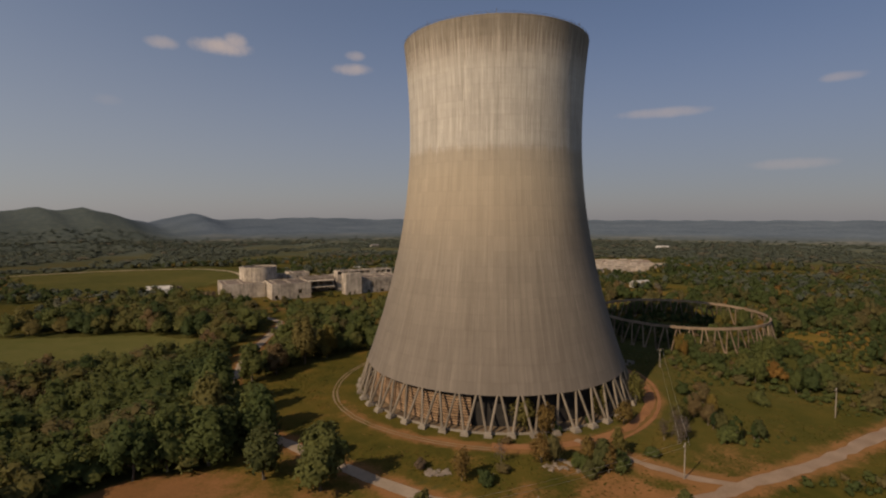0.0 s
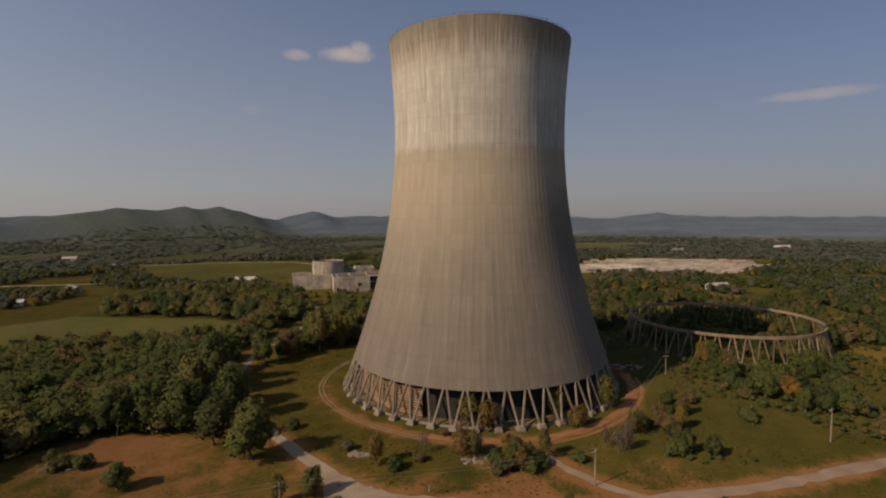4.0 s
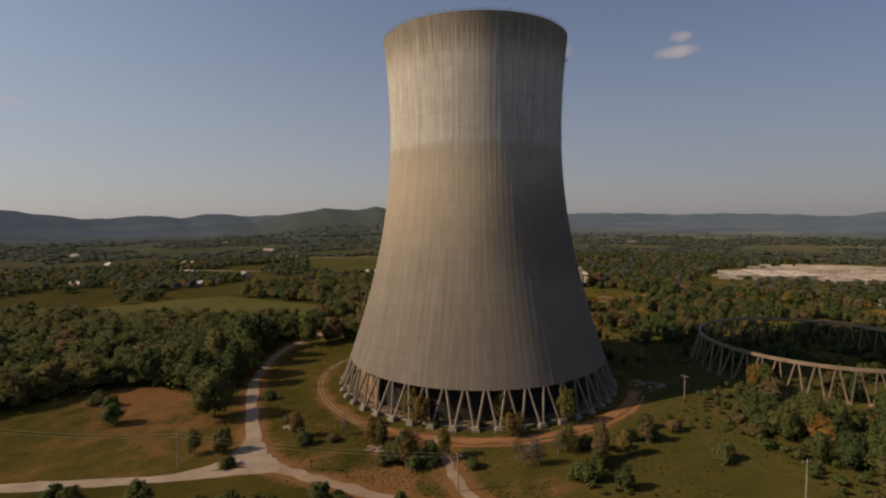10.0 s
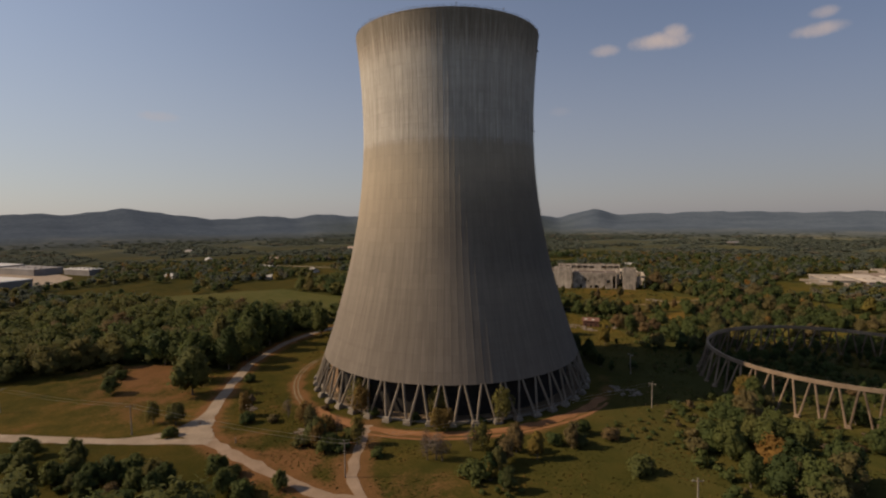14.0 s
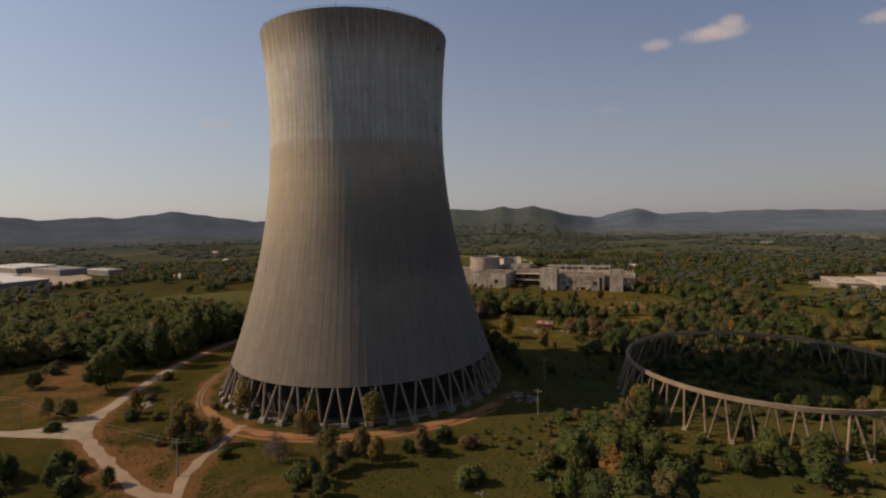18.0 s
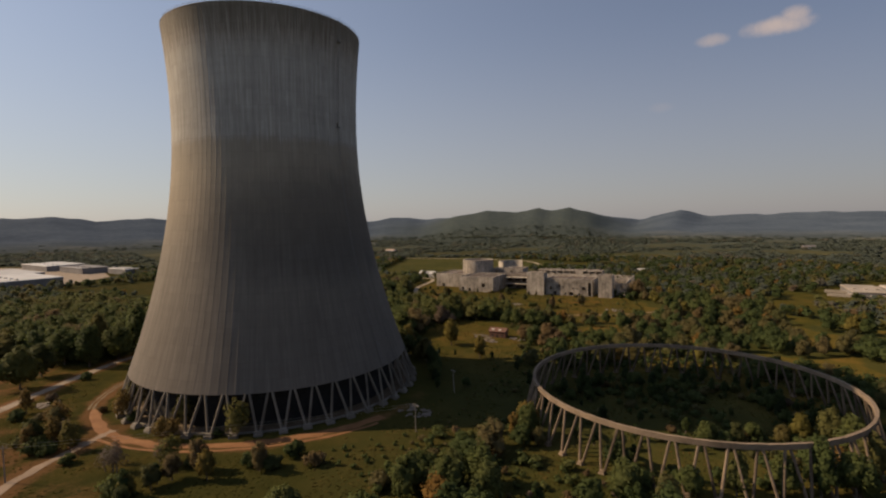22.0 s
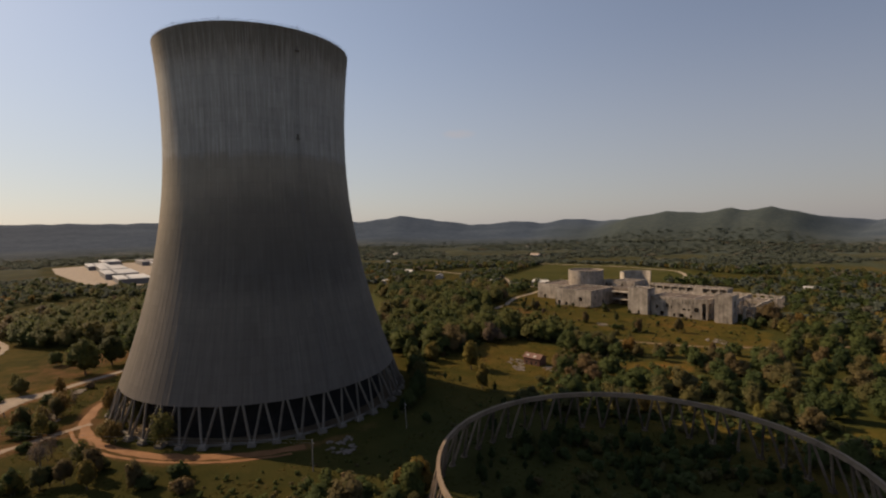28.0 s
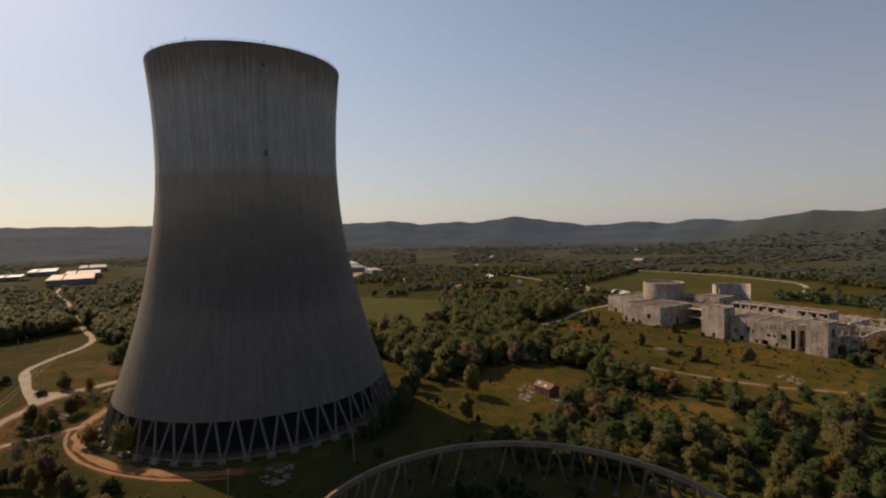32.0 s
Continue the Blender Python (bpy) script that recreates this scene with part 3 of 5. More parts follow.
def open_ground(x, y):
    """Where no wood grows."""
    out = np.zeros(x.shape, bool)
    for poly in CLEARINGS:
        out |= inside(poly, x, y)
    for line in ROADS:
        out |= near_line(line, x, y) < 6.5
    out |= (near_line(MAIN_ROAD, x, y) < 13) & (y > 270) & (y < 440)
    out |= np.hypot(x - TOWER[0], y - TOWER[1]) < 92
    out |= np.abs(np.hypot(x - RING[0], y - RING[1]) - 56) < 14
    out |= np.hypot(x - RING[0], y - RING[1]) < 60
    s, d = (x + 140) * 0.873 + (y - 540) * 0.487, -(x + 140) * 0.487 + (y - 540) * 0.873
    out |= (s > -95) & (s < 145) & (d > -6) & (d < 100)
    return out


def sector(x, y):
    """The part of the country that is ever looked at."""
    a = np.degrees(np.arctan2(-(x - 160), y - 120))
    return (a > -62) & (a < 140)


def jittered(x0, x1, y0, y1, step, seed):
    rng = np.random.default_rng(seed)
    x, y = np.meshgrid(np.arange(x0, x1, step), np.arange(y0, y1, step))
    x = (x + rng.uniform(-0.45, 0.45, x.shape) * step).ravel()
    y = (y + rng.uniform(-0.45, 0.45, y.shape) * step).ravel()
    return x, y


# ---- ground ----
rings = [3.6 * i for i in range(1, 95)]
while rings[-1] < 3950:
    rings.append(rings[-1] + 3.6 * (rings[-1] / 340) ** 1.35)
rings += [4000, 4060, 4300, 4700]
SPOKES = 540
turn = np.arange(SPOKES) * 2 * np.pi / SPOKES
GX = 150 + np.outer(rings, np.cos(turn))
GY = 200 + np.outer(rings, np.sin(turn))
GX, GY = np.vstack([np.full(SPOKES, 150.0), GX]), np.vstack([np.full(SPOKES, 200.0), GY])
GZ = terrain(GX, GY)
idx = np.arange(GX.size).reshape(GX.shape)
right = np.roll(idx, -1, 1)
faces = np.stack([idx[:-1], idx[1:], right[1:], right[:-1]], -1).reshape(-1, 4)
ground_mesh = mesh_of("ground", np.stack([GX, GY, GZ], -1).reshape(-1, 3), faces, M_GROUND, True)
from_tower = np.hypot(GX - TOWER[0], GY - TOWER[1])
bare = np.zeros(GX.shape)
side = (GX - TOWER[0]) * 0.5 - (GY - TOWER[1]) * 0.85
bare += np.clip(1 - np.abs(from_tower - 77.5) / 8, 0, 1) * np.clip(0.55 + side / 90, 0.25, 1.0)
bare += 0.3 * np.exp(-(((GX + 62) / 55) ** 2 + ((GY - 138) / 26) ** 2))
bare += 0.4 * np.exp(-(((GX + 92) / 22) ** 2 + ((GY - 152) / 14) ** 2))
bare += 0.26 * inside(DIRT_FIELD, GX, GY)
for line, wide, much in ((MAIN_ROAD[20:], 9, 0.75), (TOWER_PATH, 9, 0.9), (MEADOW_PATH, 7, 0.5), (WEST_ROAD[:30], 6, 0.4)):
    bare = np.maximum(bare, much * np.clip(1.3 - near_line(line, GX, GY) / wide, 0, 1))
for bx, by, bw, much in ((40, 168, 9, 0.7), (22, 806, 26, 1.0), (-150, 470, 28, 0.55), (55, 150, 22, 0.75), (25, 146, 16, 0.6), (-60, 470, 14, 0.4), (-45, 215, 16, 0.35), (10, 175, 18, 0.35), (100, 175, 22, 0.5)):
    bare = np.maximum(bare, much * np.exp(-((GX - bx) ** 2 + (GY - by) ** 2) / bw ** 2))
lush = 0.9 * inside(GREEN_FIELD, GX, GY) + 0.8 * inside(BALL_FIELD, GX, GY) + np.where(GX > 90, 0.7, 0.4) * inside(SOUTH_MEADOW, GX, GY) + 0.6 * inside(SW_MEADOW, GX, GY) + 0.7 * inside(ROAD_VERGE, GX, GY) + 0.6 * ((np.hypot(GX - 60, GY - 250) > 385) & ~inside(GREEN_FIELD, GX, GY) & ~inside(BALL_FIELD, GX, GY) & ~inside(PLANT_MEADOW, GX, GY))
# shade painted into the ground north-east of the tower, where its shadow falls
growth_shade = np.clip(1.25 - np.hypot((GX - 128) / 95, (GY - 345) / 75), 0, 1)
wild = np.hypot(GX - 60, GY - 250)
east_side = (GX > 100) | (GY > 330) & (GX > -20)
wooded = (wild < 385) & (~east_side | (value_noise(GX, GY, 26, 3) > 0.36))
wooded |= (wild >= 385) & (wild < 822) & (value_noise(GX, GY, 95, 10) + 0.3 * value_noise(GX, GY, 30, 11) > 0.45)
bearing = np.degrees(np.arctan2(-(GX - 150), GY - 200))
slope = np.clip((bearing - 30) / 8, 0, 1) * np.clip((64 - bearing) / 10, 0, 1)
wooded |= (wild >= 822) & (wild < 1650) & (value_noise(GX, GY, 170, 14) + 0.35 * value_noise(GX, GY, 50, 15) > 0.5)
growth_shade = np.maximum(growth_shade, 0.85 * (wooded & ~open_ground(GX, GY)))
growth_shade = np.maximum(growth_shade, 0.8 * slope * np.clip((wild - 1200) / 300, 0, 1) * np.clip((3300 - wild) / 800, 0, 1))
# darker ground on the tower's east side and beyond
growth_shade = np.maximum(growth_shade, 0.45 * np.clip(1.5 - np.hypot((GX - 90) / 75, (GY - 235) / 60), 0, 1))
growth_shade = np.maximum(growth_shade, np.clip(1.4 - np.hypot((GX - 160) / 60, (GY - 275) / 50), 0, 0.6))
# ring floor darkened for thick weeds and painted tower shade
growth_shade = np.maximum(growth_shade, np.clip(1.3 - np.hypot(GX - RING[0], GY - RING[1]) / 60, 0, 0.9))
lush += 0.5 * np.exp(-(((GX - 150) / 45) ** 2 + ((GY - 235) / 45) ** 2)) + 0.35 * inside(PLANT_MEADOW, GX, GY)
# distance from the middle; drives the painted haze of the hills
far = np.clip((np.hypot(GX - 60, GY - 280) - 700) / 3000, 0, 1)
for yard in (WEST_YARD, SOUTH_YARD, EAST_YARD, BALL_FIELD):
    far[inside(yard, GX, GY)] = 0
for key, val in (("growth_shade", growth_shade), ("bare", bare), ("lush", np.clip(lush, 0, np.where(inside(GREEN_FIELD, GX, GY) | inside(BALL_FIELD, GX, GY), 1.0, 0.7))), ("far", far)):
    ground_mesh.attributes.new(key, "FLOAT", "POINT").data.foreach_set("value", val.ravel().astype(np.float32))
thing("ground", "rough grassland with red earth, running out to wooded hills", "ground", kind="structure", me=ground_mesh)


def strip(name, line, width, mat, z, label, wobble=0.5, category="road"):
    """A road lying on the ground, with uneven edges and a slight crown."""
    rng = random.Random(len(line))
    vs, fs = [], []
    for i, (x, y) in enumerate(line):
        x0, y0 = line[max(i - 1, 0)]
        x1, y1 = line[min(i + 1, len(line) - 1)]
        d = Vector((y0 - y1, x1 - x0)).normalized()
        zz = float(terrain(np.array(x), np.array(y)))
        for k, h in ((-1, 0.0), (-0.45, 0.05), (0.45, 0.05), (1, 0.0)):
            o = k * (width / 2 + (rng.uniform(-wobble, wobble) if abs(k) == 1 else 0))
            vs.append((x + d.x * o, y + d.y * o, zz + z + h))
        if i:
            b = 4 * i
            fs += [(b - 4 + k, b - 3 + k, b + 1 + k, b + k) for k in range(3)]
    return thing(name, label, category, kind="structure", me=mesh_of(name, vs, [f[::-1] for f in fs], mat, True))


FORK = min(range(len(MAIN_ROAD)), key=lambda i: math.dist(MAIN_ROAD[i], (17, 141)))
strip("road", MAIN_ROAD[:FORK + 1], 4.9, M_ROAD, 0.06, "pale gravel road winding past the tower")
strip("road", MAIN_ROAD[FORK:], 4.6, M_DIRT, 0.05, "pinkish dirt road leading off to the east", 0.8)
strip("road", WEST_ROAD, 4.5, M_ROAD, 0.1, "pale gravel road leading off to the south-west")
strip("track", TOWER_PATH, 3.6, M_DIRT, 0.08, "pale dirt drive from the road to the tower", 0.7)
strip("track", FIELD_ROAD, 6.0, M_PALE, 0.1, "pale track round the mown field", 0.6)
strip("track", MEADOW_PATH, 3.0, M_RUT, 0.08, "red dirt track through the meadow", 0.8)
strip("track", LOT_ROAD, 5.0, M_PALE, 0.1, "pale track past the ruined plant", 0.8)
for radius, a0, a1, wide in ((78.3, 150, 266, 0.75), (80.1, 150, 266, 0.75), (76.0, 264, 376, 4.4), (80.5, 290, 372, 1.6)):
    arc = [(TOWER[0] + (radius + math.sin(a * 0.07) * 1.2) * math.cos(radians(a)), TOWER[1] + (radius + math.sin(a * 0.07) * 1.2) * math.sin(radians(a))) for a in range(a0, a1 + 1, 3)]
    strip("track", arc, wide, M_RUT if wide < 1.5 else M_TRACK, 0.07, "worn dirt wheel track circling the tower", 0.25 if wide < 2 else 0.9)
strip("road", smooth_line([(-46, 83), (-24, 101), (-8, 114), (0, 126), (0, 138), (-8, 150), (-20, 159), (-34, 169)]), 4.4, M_ROAD, 0.12, "gravel bend joining the two roads")
rng_edge = random.Random(8)
junction = [(8 + (10 + rng_edge.uniform(-1, 1)) * math.cos(i * math.pi / 20), 140 + (5.5 + rng_edge.uniform(-0.8, 0.8)) * math.sin(i * math.pi / 20)) for i in range(40)]
thing("road_junction", "widened gravel where two roads meet", "road", kind="structure", me=mesh_of("junction", [(x, y, 0.18) for x, y in junction], [tuple(range(40))], M_ROAD))


# ---- the cooling tower ----
SHELL_FOOT, SHELL_TOP, THROAT = 14.6, 168.3, 125.0
PIERS, PHASE = 48, 0.2


def shell_radius(z):
    k = 0.165 + 0.024 * ((z - THROAT) / 110.4) ** 2 if z < THROAT else 0.125
    return math.sqrt(42.45 ** 2 + k * (z - THROAT) ** 2)


def shell_mesh():
    ribs, levels = 120, 62
    angles = []
    for i in range(ribs):
        a = 360 / ribs * i
        angles += [(a - 0.16, 0.0), (a - 0.06, 0.035), (a + 0.06, 0.035), (a + 0.16, 0.0)]
    n = len(angles)
    vs, fs = [], []
    zs = [SHELL_FOOT + (SHELL_TOP - SHELL_FOOT) * j / (levels - 1) for j in range(levels)]
    for z in zs:
        r = shell_radius(z)
        for a, h in angles:
            t, rr = radians(a), r + h * (1 if z < SHELL_TOP - 2.5 else 0.2)
            vs.append((rr * math.cos(t), rr * math.sin(t), z))
    m = 120
    base = len(vs)
    for z in zs:
        r = shell_radius(z) - (0.9 if z < 30 else 0.35)
        for i in range(m):
            t = 2 * math.pi * i / m
            vs.append((r * math.cos(t), r * math.sin(t), z))
    for j in range(levels - 1):
        for i in range(n):
            k = (i + 1) % n
            fs.append((j * n + i, j * n + k, (j + 1) * n + k, (j + 1) * n + i))
        for i in range(m):
            k = (i + 1) % m
            fs.append((base + j * m + k, base + j * m + i, base + (j + 1) * m + i, base + (j + 1) * m + k))
    return vs, fs


def ring_band(r0, r1, z0, z1, n=192, ragged=0.0, seed=1):
    """A closed circular beam of rectangular section."""
    rng = random.Random(seed)
    vs, fs = [], []
    for i in range(n):
        t = 2 * math.pi * i / n
        up = rng.uniform(-ragged, ragged)
        for r, z in ((r0, z0), (r1, z0), (r1, z1 + up), (r0, z1 + up)):
            vs.append((r * math.cos(t), r * math.sin(t), z))
    for i in range(n):
        a, b = 4 * i, 4 * ((i + 1) % n)
        for k in range(4):
            fs.append((a + k, a + (k + 1) % 4, b + (k + 1) % 4, b + k))
    return vs, [f[::-1] for f in fs]


def polar(r, deg, z):
    return (r * math.cos(radians(deg)), r * math.sin(radians(deg)), z)


def legs_and_piers(owner, count, phase, r_top, z_top, r_foot, z_foot, gap, thick, mat, pier_mat, missing=(), foot=1.0):
    """Pairs of raking columns rising from each pier, meeting their neighbours under the beam."""
    half = 180 / count - gap
    first = {}
    for key, s in (("a", -1), ("b", 1)):
        first[key] = mesh_of("leg", *beam(polar(r_foot, s * 0.55, z_foot - 0.4), polar(r_top, s * half, z_top + 0.3), thick * 1.05, thick * 0.95), mat)
    pv, pf = join([block(-1.5 * foot, 1.5 * foot, -1.6 * foot, 1.6 * foot, -0.6, z_foot - 0.5, 0.15), block(-1.0 * foot, 1.0 * foot, -1.25 * foot, 1.25 * foot, z_foot - 0.5, z_foot + 0.25, 0.2)])
    pier_mesh = mesh_of("pier", pv, pf, pier_mat)
    for i in range(count):
        a = phase + 360 / count * i
        part("pier", pier_mesh, owner, m=Matrix.Rotation(radians(a), 4, "Z") @ Matrix.Translation((r_foot + 0.25, 0, 0)))
        for key in first:
            if (i, key) not in missing:
                part("leg", first[key], owner, m=Matrix.Rotation(radians(a), 4, "Z"))


tower = thing("cooling_tower", "huge weathered concrete hyperboloid cooling tower on raking legs", "cooling tower", m=Matrix.Translation((*TOWER, 0)))
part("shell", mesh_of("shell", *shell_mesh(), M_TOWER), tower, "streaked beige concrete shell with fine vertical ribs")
# added band, coloured nearly black to give the shade behind the legs
part("inner_wall", mesh_of("inner_wall", *ring_band(57.5, 58.5, 0, 13.6, 96), M_HOLE), tower, "near-black band added for the shade under the shell")
for k in range(11):
    va, fa = [], []
    for i in range(41):
        a = -208 + 2.6 * i
        va += [polar(60.6, a, 0.9 + 1.12 * k), polar(61.3, a, 0.75 + 1.12 * k), polar(61.3, a, 1.2 + 1.12 * k), polar(60.6, a, 1.35 + 1.12 * k)]
    for i in range(40):
        fa += [(4 * i + q, 4 * i + (q + 1) % 4, 4 * i + 4 + (q + 1) % 4, 4 * i + 4 + q)[::-1] for q in range(4)]
    part("louvre", mesh_of("louvre", va, fa + [(0, 1, 2, 3)[::-1], (160, 161, 162, 163)], M_LOUVRE), tower, "weathered tan louvre rail" if k == 0 else "")
rim = part("rim_walkway", mesh_of("rim_walkway", *ring_band(44.3, shell_radius(SHELL_TOP) + 0.03, SHELL_TOP - 0.3, SHELL_TOP + 0.12), M_TOWER), tower, "stained concrete lip round the top")
part("basin_floor", mesh_of("basin_floor", [polar(66, 3 * i, 0.12) for i in range(120)], [tuple(range(120))], M_BASIN), tower, "dusty concrete basin floor")
part("basin_curb", mesh_of("basin_curb", *ring_band(65.6, 66.3, -0.3, 0.75), M_PIER), tower)
legs_and_piers(tower, PIERS, PHASE, 63.6, 14.5, 68.2, 1.7, 0.62, 0.52, M_LEG, M_PIER)
rail_pieces = [beam(polar(45.0, i * 5, SHELL_TOP + 0.3), polar(45.0, i * 5, SHELL_TOP + 1.06), 0.03, 0.03, 4) for i in range(72)]
rail_pieces += [ring_band(44.97, 45.03, SHELL_TOP + 1.0, SHELL_TOP + 1.06, 96), ring_band(44.97, 45.03, SHELL_TOP + 0.5, SHELL_TOP + 0.55, 96)]
part("guard_rail", mesh_of("guard_rail", *join(rail_pieces), M_STEEL), tower, "thin steel rail round the rim")
for a in (-137, -95, -40, -12, 29, 75, 130, 170):
    part("beacon", mesh_of("beacon", *join([beam(polar(44.8, a, SHELL_TOP), polar(44.8, a, SHELL_TOP + 1.5), 0.07, 0.07, 6), beam(polar(44.8, a, SHELL_TOP + 1.4), polar(44.8, a, SHELL_TOP + 1.9), 0.2, 0.16, 8)]), M_STEEL), rim)


def ladder():
    """A caged service ladder up the outside of the shell, with rest platforms."""
    a, pieces = 28.4, []
    zs = [16 + 4.5 * i for i in range(34)] + [SHELL_TOP]
    for z0, z1 in zip(zs, zs[1:]):
        for s in (-0.45, 0.45):
            d0, d1 = math.degrees(s / shell_radius(z0)), math.degrees(s / shell_radius(z1))
            pieces.append(beam(polar(shell_radius(z0) + 0.6, a + d0, z0), polar(shell_radius(z1) + 0.6, a + d1, z1), 0.045, 0.045, 4))
        d = math.degrees(0.45 / shell_radius(z0))
        pieces.append(beam(polar(shell_radius(z0) + 0.6, a - d, z0), polar(shell_radius(z0) + 0.6, a + d, z0), 0.06, 0.06, 4))
    return join(pieces)


climb = part("service_ladder", mesh_of("service_ladder", *ladder(), M_SIDING), tower, "caged steel ladder up the shell")
for z in (122.0, 159.5):
    r = shell_radius(z)
    p = part("ladder_platform", mesh_of("platform", *block(r - 0.2, r + 1.3, -0.9, 0.9, z - 0.1, z + 0.1, 0.04), M_SIDING), climb, m=Matrix.Rotation(radians(28.4), 4, "Z"))
    part("door", mesh_of("door", *block(r - 0.1, r + 0.22, -0.45, 0.45, z + 0.12, z + 2.1, 0.05), M_LEG), tower, m=Matrix.Rotation(radians(28.4), 4, "Z"))

# ---- the unfinished second tower ----
RING_PIERS, RING_PHASE = 48, 1.3
ring = thing("unfinished_cooling_tower", "round concrete foundation ring of an unfinished cooling tower", "cooling tower", m=Matrix.Translation((*RING, 0)))
part("ring_beam", mesh_of("ring_beam", *ring_band(57.0, 58.0, 13.9, 15.5, 192, 0.07), M_RING), ring, "stained concrete ring beam with crumbling edges")
legs_and_piers(ring, RING_PIERS, RING_PHASE, 57.5, 13.9, 61.2, 0.9, 0.7, 0.42, M_RING, M_RING, (), 0.65)


# ---- the ruined power plant ----
PLANT = Matrix.Translation((-140, 540, 0)) @ Matrix.Rotation(math.atan2(0.487, 0.873), 4, "Z")


def wall_with_holes(length, height, thick, holes, ragged=0.0, seed=3):
    """An upright wall along x with rectangular openings (x0, x1, z0, z1) cut right through, built as a grid of cells."""
    rng = random.Random(seed)
    xs = sorted({0.0, length, *[min(max(v, 0), length) for h in holes for v in h[:2]], *[length * i / max(1, round(length / 6)) for i in range(1, max(1, round(length / 6)))]})
    zs = sorted({0.0, height, *[min(max(v, 0), height) for h in holes for v in h[2:]]})
    top = [height - rng.uniform(0, ragged) for _ in xs]
    solid = {(i, j) for i in range(len(xs) - 1) for j in range(len(zs) - 1)
             if not any(h[0] < (xs[i] + xs[i + 1]) / 2 < h[1] and h[2] < (zs[j] + zs[j + 1]) / 2 < h[3] for h in holes)}
    vs, index, fs = [], {}, []

    def corner(i, j, k):
        if (i, j, k) not in index:
            index[i, j, k] = len(vs)
            vs.append((xs[i], thick * k, top[i] if j == len(zs) - 1 else zs[j]))
        return index[i, j, k]

    for i, j in solid:
        fs.append(tuple(corner(*c, 0) for c in ((i, j), (i + 1, j), (i + 1, j + 1), (i, j + 1))))
        fs.append(tuple(corner(*c, 1) for c in ((i, j + 1), (i + 1, j + 1), (i + 1, j), (i, j))))
        for (di, dj), a, b in (((-1, 0), (i, j + 1), (i, j)), ((1, 0), (i + 1, j), (i + 1, j + 1)), ((0, -1), (i, j), (i + 1, j)), ((0, 1), (i + 1, j + 1), (i, j + 1))):
            if (i + di, j + dj) not in solid:
                fs.append((corner(*a, 0), corner(*a, 1), corner(*b, 1), corner(*b, 0)))
    return vs, fs


def hall(name, label, s0, s1, d0, d1, h, front=(), right=(), left=(), back=(), ragged=0.3, roof=True, mat=None, seed=5):
    """A concrete block of the plant: four thick walls with real openings, a roof slab with a parapet."""
    mat = mat or M_RUIN
    ob = thing(name, label, "ruined building", "blocks of the ruined plant", m=PLANT @ Matrix.Translation((s0, d0, 0)))
    w, d, t = s1 - s0, d1 - d0, 0.9
    for i, (holes, m, length) in enumerate(((front, Matrix.Identity(4), w), (back, Matrix.Translation((w, d, 0)) @ Matrix.Rotation(math.pi, 4, "Z"), w),
                                            (right, Matrix.Translation((w, t, 0)) @ Matrix.Rotation(math.pi / 2, 4, "Z"), d - 2 * t),
                                            (left, Matrix.Translation((0, d - t, 0)) @ Matrix.Rotation(-math.pi / 2, 4, "Z"), d - 2 * t))):
        part("wall", mesh_of("wall", *wall_with_holes(length, h, t, list(holes), ragged, seed + i), mat), ob, m=m)
    part("inner_floor", mesh_of("inner_floor", *box(t, w - t, t, d - t, 0.1, 0.4), M_RUIN_DARK), ob)
    if roof:
        slab = part("roof_slab", mesh_of("roof_slab", *block(t, w - t, t, d - t, h - 1.6, h - 0.9, 0.1), M_ROOF), ob, "stained flat concrete roof")
        for k in range(int(w / 15)):
            part("roof_beam", mesh_of("roof_beam", *block(5 + 15 * k, 5.8 + 15 * k, t, d - t, h - 0.9, h - 0.35, 0.05), mat), slab)
    return ob


def gaps(n, length, w, z0, z1, skip=()):
    return [(length * (i + 0.5) / n - w / 2, length * (i + 0.5) / n + w / 2, z0, z1) for i in range(n) if i not in skip]


hall("turbine_annex", "pale concrete hall with small dark window openings", -40, 0, 0, 44, 16.5, [(3, 6, 0.2, 4.5), (11, 14, 0.2, 3.5), (27, 30.5, 5.5, 9.5)], [(6, 8, 8, 11), (20, 23, 0, 5)], [(10, 14, 0, 5)], seed=11)
hall("service_block", "low concrete block beside the round reactor wall", -84, -41, 30, 75, 15.5, [(8, 11, 0, 4)], [], [(10, 14, 4, 8)], seed=21)
hall("recessed_bay", "open concrete bay with hanging floor slabs", 1, 37, 40, 58, 17, gaps(4, 36, 6.5, 1, 6) + gaps(4, 36, 6.5, 8, 14), [], [], seed=31, mat=M_RUIN_DARK)
hall("stair_tower", "tall plain concrete stair tower with a small door", 38, 56, -1, 13, 23, [(9, 11, 0, 3.4)], [(4, 6, 6, 9)], [(5, 7, 14, 16)], ragged=0.1, seed=41)
hall("turbine_hall", "long ruined concrete hall with broken window openings", 57, 104, 4, 34, 17.5,
     [(4, 6, 6, 9), (13, 15.5, 8, 11), (17.2, 18.4, 7, 9.5), (27, 29.5, 6.5, 8.2), (31, 33, 6.5, 8.2), (36.5, 40, 6, 9.5), (8, 11, 0.3, 4), (19, 21, 0.3, 3), (24, 28, 0.3, 3.5), (33, 34.5, 0.3, 3), (42.5, 45.6, 0.3, 13.5)] + gaps(14, 40, 0.5, 11.8, 15.2, (3, 7, 8)), gaps(3, 28, 5, 2, 13), [], seed=51, ragged=0.8)
hall("lift_tower", "tall narrow concrete tower at the end of the hall", 110, 123, 1, 14, 22.5, [], [(3, 7, 4, 9), (4, 8, 12, 17)], [(4, 8, 2, 12)], ragged=0.2, seed=61)
